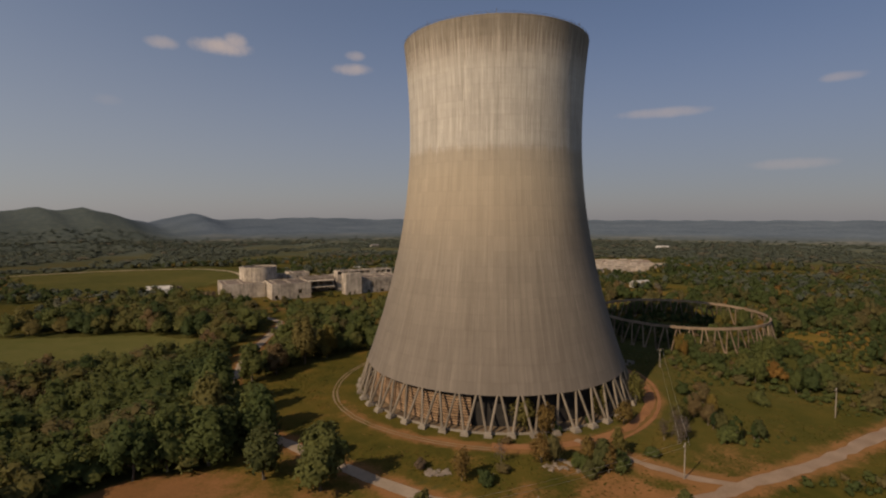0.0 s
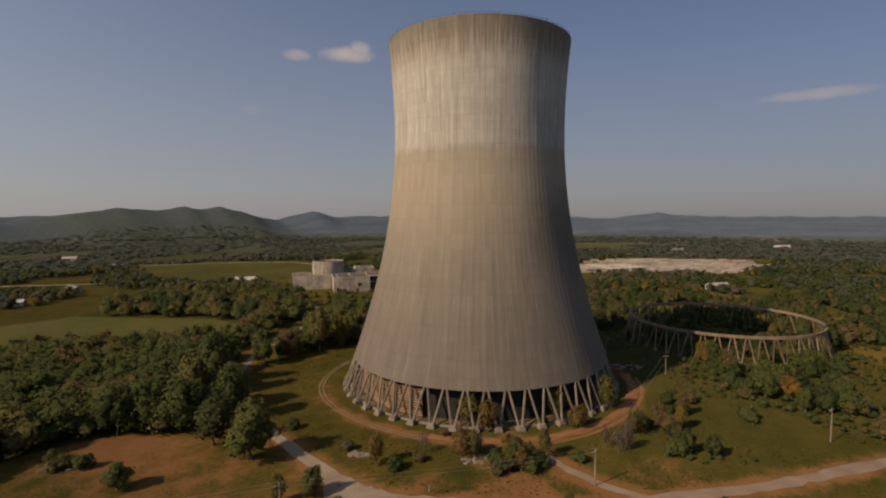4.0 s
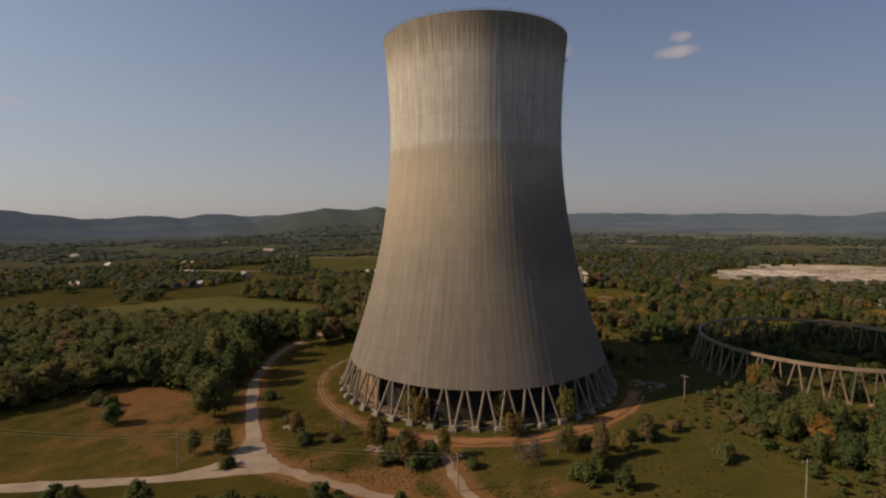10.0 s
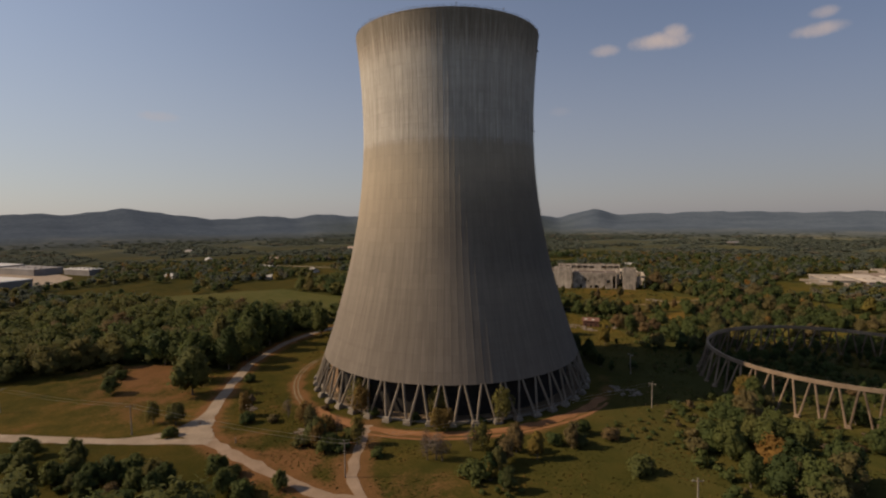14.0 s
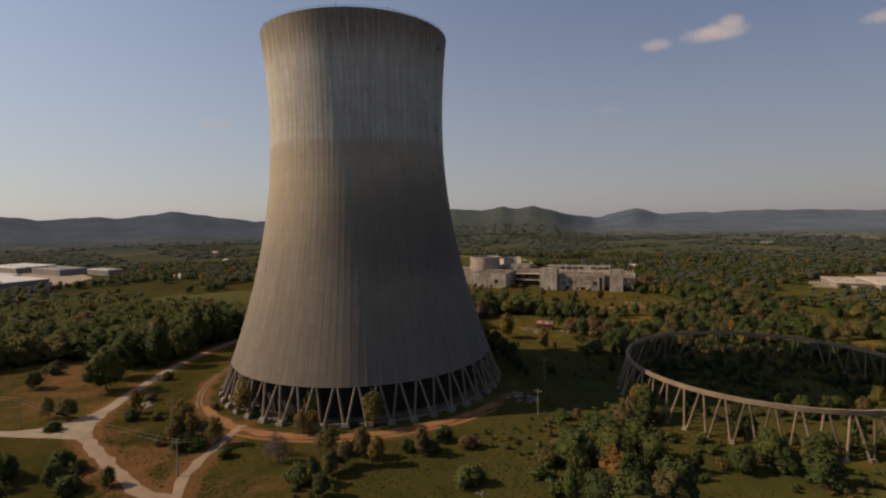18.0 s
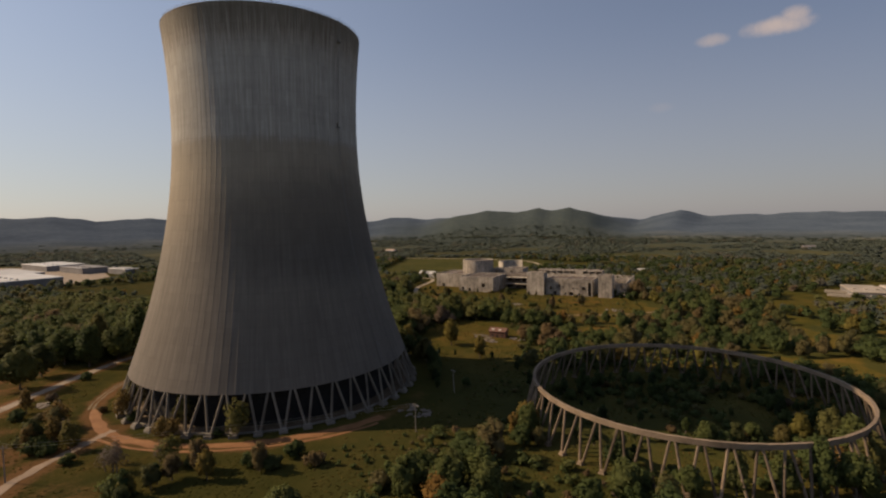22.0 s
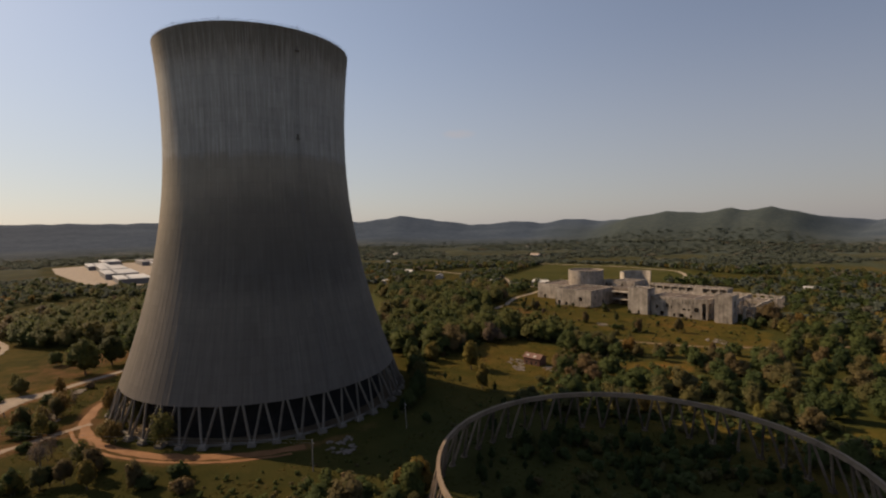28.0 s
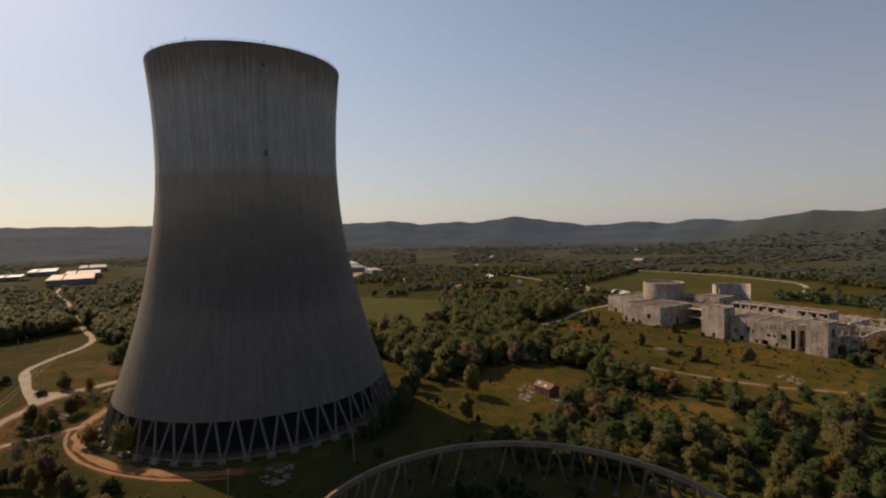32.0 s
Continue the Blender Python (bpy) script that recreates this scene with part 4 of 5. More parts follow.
hall("control_block", "square concrete block between the two round walls", -9, 14, 60, 82, 21, [(8, 10, 15, 18)], [(6, 9, 14, 17)], [], seed=71)
hall("clerestory_hall", "long concrete hall with a row of open clerestory bays", 40, 108, 36, 50, 23, gaps(10, 68, 5.7, 18.2, 21.8, (6,)), [(3, 9, 2, 14)], [], gaps(9, 68, 5, 8, 18), ragged=0.5, seed=75)
hall("valve_house", "small pale concrete house between the round wall and the control block", -24, -11, 64, 75, 20, [(3, 5.5, 14, 17), (8, 10, 14, 17)], [(4, 7, 13, 17)], seed=73)
hall("rear_hall", "roofless concrete hall with rows of openings", 20, 112, 52, 88, 14.5, gaps(11, 92, 5, 5, 12), gaps(4, 34, 5, 1, 11), gaps(3, 34, 5, 2, 11), gaps(10, 92, 5, 3, 12), ragged=1.2, roof=False, seed=81)
hall("end_hall", "roofless concrete shell with tall gaps in its walls", 112, 134, 18, 60, 14, gaps(3, 22, 5, 0, 11), gaps(4, 38, 5.5, 0, 11, (2,)), gaps(4, 38, 5, 2, 11), gaps(3, 22, 5, 2, 11), ragged=2.0, roof=False, seed=91)
hall("pump_house", "small pale concrete pump house", 119, 130, 66, 80, 12, [(4, 7, 0, 4)], [(5, 8, 5, 8)], seed=95)
hall("far_hall", "distant roofless block of the plant with open frames", 66, 131, 92, 116, 11, gaps(9, 65, 4.5, 0, 9, (3,)), gaps(3, 24, 4, 0, 9), [], gaps(9, 65, 4.5, 2, 9), ragged=1.6, roof=False, seed=99)

frames = thing("concrete_frame", "bare concrete columns and beams of an unfinished hall", "ruined building", m=PLANT)
column_mesh = mesh_of("column", *block(-0.55, 0.55, -0.55, 0.55, 0, 15.2, 0.05), M_RUIN)
cross_mesh = mesh_of("cross_beam", *block(-0.5, 9.5, -0.45, 0.45, 14.1, 15.3, 0.05), M_RUIN)
for i in range(12):
    for d in (55, 64, 74):
        if (i * 7 + d) % 5:
            part("column", column_mesh, frames, m=Matrix.Translation((6 + 9 * i, d, 0)))
        if i < 11 and (i * 5 + d) % 7:
            part("cross_beam", cross_mesh, frames, m=Matrix.Translation((6 + 9 * i, d, 0)))
for i in range(9):
    part("column", column_mesh, frames, m=Matrix.Translation((112 + 2.6 * i, 64 + (i % 2) * 12, -3)))
slab_mesh = mesh_of("floor_slab", *block(0, 34, 0, 7.5, 6.8, 7.4, 0.05), M_RUIN)
for i in range(2):
    part("floor_slab", slab_mesh, frames, m=Matrix.Translation((2, 32, 7.2 * i - 1.2)))


def round_wall(name, label, x, y, r, h, a0, a1, holes=(), lid=False):
    """A thick curved concrete wall, whole or in part."""
    n = max(8, int((a1 - a0) / 5))
    ob = thing(name, label, "ruined building", m=Matrix.Translation((x, y, 0)))
    panel = {}
    for i in range(n):
        b0, b1 = a0 + (a1 - a0) * i / n, a0 + (a1 - a0) * (i + 1) / n
        for z0, z1 in ((0, h * 0.5), (h * 0.5, h * 0.78), (h * 0.78, h)):
            if (i, z0 > 0 and z1 < h) in holes:
                continue
            v = [polar(rr, bb, zz) for zz in (z0, z1) for rr, bb in ((r, b0), (r, b1), (r - 1.3, b1), (r - 1.3, b0))]
            panel.setdefault(round(z0), []).append((v, [(3, 2, 1, 0), (4, 5, 6, 7), (0, 1, 5, 4), (1, 2, 6, 5), (2, 3, 7, 6), (3, 0, 4, 7)]))
    for z0, pieces in panel.items():
        part("curved_wall", mesh_of("curved_wall", *join(pieces), M_RUIN), ob)
    if lid:
        part("roof_slab", mesh_of("roof_slab", [polar(r - 1, 6 * i, h - 1.2) for i in range(60)], [tuple(range(60))], M_ROOF), ob, "stained flat roof inside the parapet")
        part("parapet", mesh_of("parapet", *ring_band(r - 0.9, r + 0.04, h, h + 0.4, 72), M_RUIN), ob)
    return ob


round_wall("reactor_building", "tall round pale concrete reactor wall", -206, 572, 18.5, 30, 0, 360, (), True)
round_wall("open_reactor_wall", "broken round reactor wall open on one side", -243, 662, 20, 21, 96, 276, ((20, True), (21, True)))


# ---- far buildings ----
def long_shed(name, label, x, y, w, d, h, turn, roof, group="", ribs=6):
    """A low flat-roofed industrial building with siding, a roof and roof vents."""
    ob = thing(name, label, "industrial building", group, m=Matrix.Translation((x, y, 0)) @ Matrix.Rotation(radians(turn), 4, "Z"))
    part("wall", mesh_of("wall", *box(-w / 2, w / 2, -d / 2, d / 2, -1, h), M_SIDING), ob)
    top = part("roof", mesh_of("roof", *block(-w / 2 - 0.6, w / 2 + 0.6, -d / 2 - 0.6, d / 2 + 0.6, h, h + 1.1, 0.5), roof), ob)
    for i in range(ribs):
        part("roof_vent", mesh_of("roof_vent", *block(-w / 2 + w * (i + 0.5) / ribs - 1.5, -w / 2 + w * (i + 0.5) / ribs + 1.5, -d / 5, -d / 5 + 3, h + 1.1, h + 2.4, 0.3), roof), top)
    return ob


for x, y, w, d, h, turn, roof in ((-620, 95, 120, 70, 11, 22, M_WHITE), (-760, 60, 130, 80, 9, 22, M_WHITE), (-800, 170, 90, 40, 9, 22, M_SIDING), (-720, 225, 60, 22, 8, 22, M_WHITE), (-930, 120, 120, 60, 9, 22, M_WHITE),
                                  (-640, -10, 90, 46, 8, 24, M_WHITE), (-760, -70, 120, 50, 9, 24, M_WHITE), (-880, -20, 110, 40, 8, 24, M_SIDING), (-900, -130, 140, 44, 9, 24, M_WHITE), (-1010, -60, 120, 40, 8, 24, M_WHITE), (-1020, -200, 130, 40, 8, 24, M_WHITE), (-1120, -120, 120, 50, 9, 24, M_SIDING), (-1180, -230, 110, 40, 8, 24, M_WHITE)):
    long_shed("factory", "wide low factory with a pale flat roof among trees", x, y, w, d, h, turn, roof, "factories west of the woods")
for x, y, w, d, h, turn, roof in ((-690, -345, 150, 70, 10, 33, M_TANROOF), (-800, -400, 110, 60, 10, 33, M_TANROOF), (-900, -560, 120, 50, 9, 33, M_WHITE), (-1010, -520, 130, 55, 9, 33, M_SIDING), (-760, -520, 70, 40, 8, 33, M_WHITE)):
    long_shed("warehouse", "long low warehouse with a tan metal roof", x, y, w, d, h, turn, roof, "warehouses beyond the far road")
for i in range(5):
    long_shed("precast_shed", "low white-roofed shed in a pale storage yard", 105 + 32 * (i % 5) + 12 * (i // 5), 800 + 95 * (i // 5) + 6 * (i % 3), 26, 70 if i % 2 else 55, 4.5 + (i % 3), 28, M_PRECAST, "sheds in the storage yard", 3)
stacks = random.Random(5)
panel_mesh = [mesh_of("panel_row", *block(-w / 2, w / 2, -1.5, 1.5, 0, h, 0.2), M_PRECAST) for w, h in ((22, 2.6), (15, 3.2), (28, 2.1))]
for i in range(80):
    u, v = stacks.uniform(0.05, 0.95), (i + 0.5) / 80
    x, y = 90 + 250 * u + 60 * v, 765 + 240 * v + stacks.uniform(-4, 4)
    if inside(EAST_YARD, np.array(x), np.array(y)):
        pile = thing("precast_pile", "long low pile of pale concrete panels", "concrete panels", "piles in the storage yard", m=Matrix.Translation((x, y, 0.1)) @ Matrix.Rotation(radians(18), 4, "Z"))
        for k in (-1, 0, 1):
            part("panel", stacks.choice(panel_mesh), pile, m=Matrix.Translation((29 * k, 0, 0)))
for name, yard in (("storage_yard", EAST_YARD), ("parking_lot", WEST_YARD), ("truck_yard", SOUTH_YARD)):
    cx, cy = sum(p[0] for p in yard) / len(yard), sum(p[1] for p in yard) / len(yard)
    vs = [(cx + (x - cx) * 0.86, cy + (y - cy) * 0.86, 0.15) for x, y in yard]
    me = mesh_of(name, vs, [tuple(range(len(vs)))], M_YARD if name == "storage_yard" else M_ROAD)
    if name != "truck_yard":
        if sum((a[0] * b[1] - b[0] * a[1]) for a, b in zip(yard, yard[1:] + yard[:1])) < 0:
            me.flip_normals()
        thing(name, "pale paved yard round the far sheds", "yard", kind="structure", me=me)


def house(x, y, w, d, h, turn, roof, label, wall=None):
    """A small building with a pitched roof, a door and windows."""
    ob = thing("house", label, "house", "farm buildings", m=Matrix.Translation((x, y, 0)) @ Matrix.Rotation(radians(turn), 4, "Z"))
    part("wall", mesh_of("wall", *box(-w / 2, w / 2, -d / 2, d / 2, -0.3, h), wall or M_WHITE), ob)
    r = h + d * 0.28
    part("roof", mesh_of("roof", [(-w / 2 - 0.5, -d / 2 - 0.5, h - 0.1), (w / 2 + 0.5, -d / 2 - 0.5, h - 0.1), (w / 2 + 0.5, 0, r), (-w / 2 - 0.5, 0, r), (-w / 2 - 0.5, d / 2 + 0.5, h - 0.1), (w / 2 + 0.5, d / 2 + 0.5, h - 0.1)],
                         [(0, 1, 2, 3), (3, 2, 5, 4), (0, 3, 4), (1, 5, 2), (0, 4, 5, 1)], roof), ob)
    for k in (-0.3, 0.3):
        pane = part("window", mesh_of("window", *box(k * w - 0.6, k * w + 0.6, -d / 2 - 0.06, -d / 2 + 0.05, 1, 2.2), M_HOLE), ob)
        part("sill", mesh_of("sill", *box(k * w - 0.75, k * w + 0.75, -d / 2 - 0.16, -d / 2 + 0.05, 0.88, 1.0), M_PIER), pane)
    part("door", mesh_of("door", *box(-0.5, 0.5, -d / 2 - 0.06, -d / 2 + 0.05, -0.2, 2.0), M_HOLE), ob)
    return ob


for x, y, w, d, h, turn, roof in ((-356, 518, 16, 10, 4, 10, M_WHITE), (-318, 572, 26, 12, 5, 25, M_WHITE), (-134, 797, 14, 10, 6, 30, M_WHITE), (-470, 470, 22, 10, 4, -20, M_SIDING), (-560, 440, 26, 12, 4, 15, M_WHITE), (-440, 380, 18, 9, 4, 40, M_WHITE),
                                  (-640, 700, 18, 10, 4, 0, M_SIDING), (-700, 520, 26, 12, 4, 10, M_TANROOF), (-780, 430, 30, 14, 5, -15, M_WHITE), (-850, 800, 24, 12, 5, 30, M_TANROOF), (240, 620, 22, 12, 5, 20, M_WHITE), (-560, 300, 20, 10, 4, 12, M_WHITE),
                                  (330, 1250, 24, 11, 4, 10, M_SIDING), (-200, 1500, 26, 12, 4, 50, M_SIDING), (600, 1400, 34, 12, 4, 10, M_WHITE), (-1100, 500, 26, 12, 4, 10, M_SIDING), (-1250, 950, 24, 11, 4, 10, M_SIDING)):
    house(x, y, w, d, h, turn, roof, "small pale-roofed building among distant trees")
shed = house(22, 410, 11, 7, 4.2, 32, M_RUST, "rust-red shed in a littered clearing", M_RUST)
for x0, y0 in ((-3.4, -1.9), (1.6, -2.4)):
    part("roof_patch", mesh_of("roof_patch", *box(-0.9, 0.9, -0.7, 0.7, 0.0, 0.05), M_WHITE), shed, "pale sheet on the roof", Matrix.Translation((x0, y0, 4.1 + (4.0 + y0) * 0.54)) @ Matrix.Rotation(0.46, 4, "X"))


def rubble_heap(x, y, size, label, mat, count=26, seed=1):
    """A loose heap of broken slabs and stones."""
    rng = random.Random(seed)
    ob = thing("rubble_heap", label, "rubble", kind="stuff", m=Matrix.Translation((x, y, 0)))
    pieces = []
    for i in range(count):
        a, r = rng.uniform(0, 6.28), size * math.sqrt(rng.random())
        s = rng.uniform(0.4, 1.3)
        v, f = block(-s, s, -s * rng.uniform(0.3, 0.8), s * 0.6, -0.2, rng.uniform(0.12, 0.4), 0.05)
        m = Matrix.Translation((r * math.cos(a), r * math.sin(a) * 0.6, 0.05)) @ Euler((rng.uniform(-0.15, 0.15), rng.uniform(-0.15, 0.15), rng.uniform(0, 3))).to_matrix().to_4x4()
        pieces.append(([m @ Vector(p) for p in v], f))
    part("slab_pieces", mesh_of("slab_pieces", *join(pieces), mat), ob)
    return ob


for i, (x, y, s, lab) in enumerate(((41, 169, 8, "pale broken concrete heap beside the road"), (14, 401, 9, "pale scrap heap beside the red shed"), (36, 414, 6, "pale scrap beside the red shed"), (28, 398, 5, "heap of pale scrap in the clearing"), (-68, 508, 7, "broken concrete slabs in the meadow"),
                                  (10, 548, 9, "broken slabs by the meadow track"), (104, 294, 9, "pale broken slab in the shadow of the tower"), (-98, 135, 7, "heap of cut branches and debris"), (-2, 165, 4, "pale stones beside the road"))):
    rubble_heap(x, y, s, lab, M_RUBBLE if i != 7 else M_BARK, 30, i)


# ---- utility poles and wires ----
def utility_pole(x, y, h, turn, lean=0.0, arm=True):
    ob = thing("utility_pole", "weathered wooden utility pole with a crossarm" if arm else "bare weathered wooden pole", "utility pole", "utility poles", m=Matrix.Translation((x, y, 0)) @ Euler((lean, 0, radians(turn))).to_matrix().to_4x4())
    part("pole", mesh_of("pole", *beam((0, 0, -0.5), (0, 0, h), 0.24, 0.16), M_POLE), ob)
    if arm:
        bar = part("crossarm", mesh_of("crossarm", *block(-1.5, 1.5, 0.14, 0.3, h - 1.1, h - 0.85, 0.03), M_POLE), ob)
        for k in (-1.3, 0.0, 1.3):
            part("insulator", mesh_of("insulator", *beam((k, 0.22, h - 0.85), (k, 0.22, h - 0.5), 0.09, 0.06, 6), M_WHITE), bar)
    return (x, y, h)


POLES = [(-75, 88, 11, 65), (-8, 122, 12, 65), (28, 147, 2.2, 62, 0.1, False), (78, 161, 12, 55), (122, 284, 11, 12), (165.5, 211.5, 13, 40), (-46, 60, 11, 60)]
tops = [utility_pole(*p) for p in POLES]
utility_pole(95, 321, 11, 0, 0.05)
utility_pole(-105, 30, 11, 60)


def wire(a, b, sag, dx):
    (x0, y0, z0), (x1, y1, z1) = a, b
    d = Vector((y0 - y1, x1 - x0)).normalized() * dx
    pts = [(x0 + (x1 - x0) * i / 12 + d.x, y0 + (y1 - y0) * i / 12 + d.y, z0 - 0.5 + (z1 - z0) * i / 12 - sag * 4 * (i / 12) * (1 - i / 12)) for i in range(13)]
    ring3 = [(0.035 * math.cos(2.094 * k), 0.035 * math.sin(2.094 * k)) for k in range(3)]
    along = Vector((x1 - x0, y1 - y0)).normalized()
    vs = [(p[0] - along.y * u, p[1] + along.x * u, p[2] + w) for p in pts for u, w in ring3]
    fs = [(3 * i + k, 3 * i + (k + 1) % 3, 3 * i + 3 + (k + 1) % 3, 3 * i + 3 + k) for i in range(12) for k in range(3)]
    thing("power_line", "slack pale power line between two poles", "cable", "power lines", me=mesh_of("power_line", vs, fs + [(0, 2, 1), (36, 37, 38)], M_WIRE))


for i, j in ((0, 1), (1, 3), (3, 4)):
    for k in (-1.3, 1.3):
        wire(tops[i], tops[j], 1.2, k)


# ---- plants ----
def ball(level):
    bm = bmesh.new()
    bmesh.ops.create_icosphere(bm, subdivisions=level, radius=1.0)
    v = np.array([p.co[:] for p in bm.verts])
    f = np.array([[q.index for q in t.verts] for t in bm.faces])
    bm.free()
    return v, f


BALLS = {1: ball(1), 2: ball(2)}


def crown(seed, height, radius, low, tufts, leaf, lobes, tall=1.0, level=1):
    """An uneven crown: boughs heaped round the stem, thick with small leaf sprays that stand off them. Gives points, triangles and shading normals."""
    rng = np.random.default_rng(seed)
    span = height - low
    h = (np.arange(lobes) + rng.uniform(0.2, 0.8, lobes)) / lobes
    a = 2.4 * np.arange(lobes) + rng.uniform(0, 1.4, lobes) + seed
    wide = np.minimum(1.0, 0.5 + 2.0 * h) * np.sqrt(np.clip(1.08 - h ** (1.6 * tall), 0.06, 1))
    off = radius * wide * rng.uniform(0.3, 0.78, lobes)
    size = radius * rng.uniform(0.27, 0.5, lobes) * (0.45 + 0.65 * wide)
    c = np.stack([off * np.cos(a), off * np.sin(a), low + span * (0.12 + 0.76 * h)], -1)
    lean = rng.normal(scale=0.1 * radius, size=2)
    c[:, :2] += lean * h[:, None]
    c[0], size[0] = (0, 0, low + span * 0.42), radius * 0.56
    stretch = np.array([1, 1, max(0.8, min(1.35, span / radius * 0.55)) * tall])
    mid = low + span * 0.4
    pv, pf, pn, at = [], [], [], 0

    def outward(p, d):
        out = p - np.array([0, 0, mid])
        out[:, 2] *= radius / max(span * 0.5, 0.1)
        out /= np.linalg.norm(out, axis=1)[:, None] + 1e-9
        soft = 0.42 * d + 0.55 * out + np.array([0, 0, 0.22]) + rng.normal(scale=0.24, size=p.shape)
        return soft / np.linalg.norm(soft, axis=1)[:, None]

    if level:
        bv, bf = BALLS[level]
        for k in range(lobes):
            d = bv.copy()
            turn = rng.uniform(0, 6.28)
            d[:, :2] = d[:, :2] @ np.array([[math.cos(turn), -math.sin(turn)], [math.sin(turn), math.cos(turn)]])
            p = c[k] + d * (size[k] * rng.uniform(0.6, 0.9, len(d)))[:, None] * stretch
            p[:, 2] = np.clip(p[:, 2], low * 0.7, height * 1.03)
            pv.append(p)
            pn.append(outward(p, d))
            pf.append(bf + at)
            at += len(p)
    n = tufts
    pick = rng.choice(lobes, n, p=size ** 1.7 / (size ** 1.7).sum())
    d = rng.normal(size=(n, 3))
    d[:, 2] += 0.3
    d /= np.linalg.norm(d, axis=1)[:, None]
    depth = rng.uniform(0.7, 1.18, n) if level else 1 - 0.5 * rng.random(n) ** 2.2
    p = c[pick] + d * (size[pick] * depth)[:, None] * stretch
    p[:, 2] = np.clip(p[:, 2], low * 0.7, height * 1.06)
    s = leaf * rng.uniform(0.5, 1.35, n)[:, None]
    soft = outward(p, d)
    face = 0.6 * d + 0.6 * soft + rng.normal(scale=0.33, size=(n, 3))
    face /= np.linalg.norm(face, axis=1)[:, None]
    u = np.cross(face, rng.normal(size=(n, 3)))
    u /= np.linalg.norm(u, axis=1)[:, None] + 1e-9
    v = np.cross(face, u)
    tri = np.stack([p - u * s - v * s * 0.6, p + u * s - v * s * 0.6, p + u * s * rng.uniform(-0.6, 0.6, (n, 1)) + v * s * 1.2], 1)
    flip = np.einsum("ij,ij->i", np.cross(tri[:, 1] - tri[:, 0], tri[:, 2] - tri[:, 0]), soft) < 0
    tri[flip] = tri[flip][:, ::-1]
    pv.append(tri.reshape(-1, 3))
    pn.append(np.repeat(soft, 3, 0))
    pf.append(at + np.arange(3 * n).reshape(-1, 3))
    return np.concatenate(pv), np.concatenate(pf), np.concatenate(pn)


def trunk(seed, height, low, radius):
    """A tapered trunk with limbs reaching into the crown."""
    rng = random.Random(seed)
    top = low + (height - low) * 0.62
    bend = (rng.uniform(-0.4, 0.4), rng.uniform(-0.4, 0.4))
    r = 0.018 * height + 0.06
    pieces = [beam((0, 0, -0.4), (bend[0] * 0.5, bend[1] * 0.5, low), r * 1.25, r * 0.85, 7), beam((bend[0] * 0.5, bend[1] * 0.5, low), (bend[0], bend[1], top), r * 0.85, r * 0.3, 6)]
    for i in range(6):
        a, z = i * 1.9 + rng.random(), low + (top - low) * (0.05 + 0.13 * i)
        q = radius * rng.uniform(0.5, 0.8)
        pieces.append(beam((bend[0] * 0.6, bend[1] * 0.6, z), (q * math.cos(a), q * math.sin(a), z + q * rng.uniform(0.5, 0.9)), r * 0.45, r * 0.12, 5))
    return join(pieces)


def tree_thing(kind, seed, label, category="tree"):
    """One tree or shrub with its trunk and crown; returned at the origin."""
    h, r, low, n, leaf, lobes, mat, tall, level = kind
    ob = thing("shrub" if category == "shrub" else "tree", label, category)
    part("trunk", mesh_of("trunk", *trunk(seed, h, low, r), M_BARK), ob)
    verts, tris, soft = crown(seed, h, r, low, n, leaf, lobes, tall, level)
    part("crown", soup_mesh("crown", verts, tris, mat, None, soft), ob)
    return ob


KINDS = {
    "broad": (14.5, 6.9, 1.4, 1500, 0.5, 16, M_LEAF, 1.0, 1),
    "tall": (18.0, 5.6, 1.8, 1500, 0.5, 17, M_LEAF, 1.1, 1),
    "fall": (13.0, 5.0, 1.4, 1200, 0.45, 14, M_FALL, 1.05, 1),
    "gold": (13.5, 4.8, 1.4, 1200, 0.45, 14, M_GOLD, 1.05, 1),
    "cedar": (9.0, 2.6, 0.3, 600, 0.36, 10, M_CEDAR, 0.7, 1),
    "sparse": (12.5, 4.8, 1.2, 950, 0.42, 13, M_THIN, 1.1, 0),
    "twiggy": (11.0, 4.0, 1.5, 520, 0.24, 11, M_TWIG, 1.1, 0),
    "shrub": (5.0, 4.2, 0.1, 800, 0.38, 11, M_LEAF, 0.9, 1),
    "scrub": (4.2, 3.8, 0.1, 700, 0.36, 10, M_FALL, 0.9, 1),
}
LABELS = {"broad": "broad green leafy tree with a rounded crown", "tall": "tall full green tree with an uneven crown", "fall": "olive and brown tree turning for autumn", "gold": "yellow-leaved autumn tree with a dense crown",
          "cedar": "dark green upright cedar", "sparse": "thin half-bare tree with few leaves", "twiggy": "bare grey-brown twiggy tree", "shrub": "dense low green shrub", "scrub": "low brownish scrub bush"}
STOCK = {}


def plant(kind, x, y, size=1.0, rng=random.Random(4)):
    """Sets one tree of a kind on the ground; the first of each of three forms is built, the rest are copies."""
    form = (kind, rng.randrange(3))
    m = Matrix.Translation((x, y, -0.05)) @ Matrix.Rotation(rng.uniform(0, 6.28), 4, "Z") @ Matrix.Diagonal((size, size, size * rng.uniform(0.88, 1.14), 1))
    if form not in STOCK:
        STOCK[form] = tree_thing(KINDS[kind], 17 * form[1] + len(kind), LABELS[kind], "shrub" if kind in ("shrub", "scrub") else "tree")
        tagged(STOCK[form], group="shrubs in the rough grass" if kind in ("shrub", "scrub") else "single trees")
        STOCK[form].matrix_basis = m
        return STOCK[form]
    ob = copy_thing(STOCK[form], m)
    ob.matrix_basis = m
    return ob


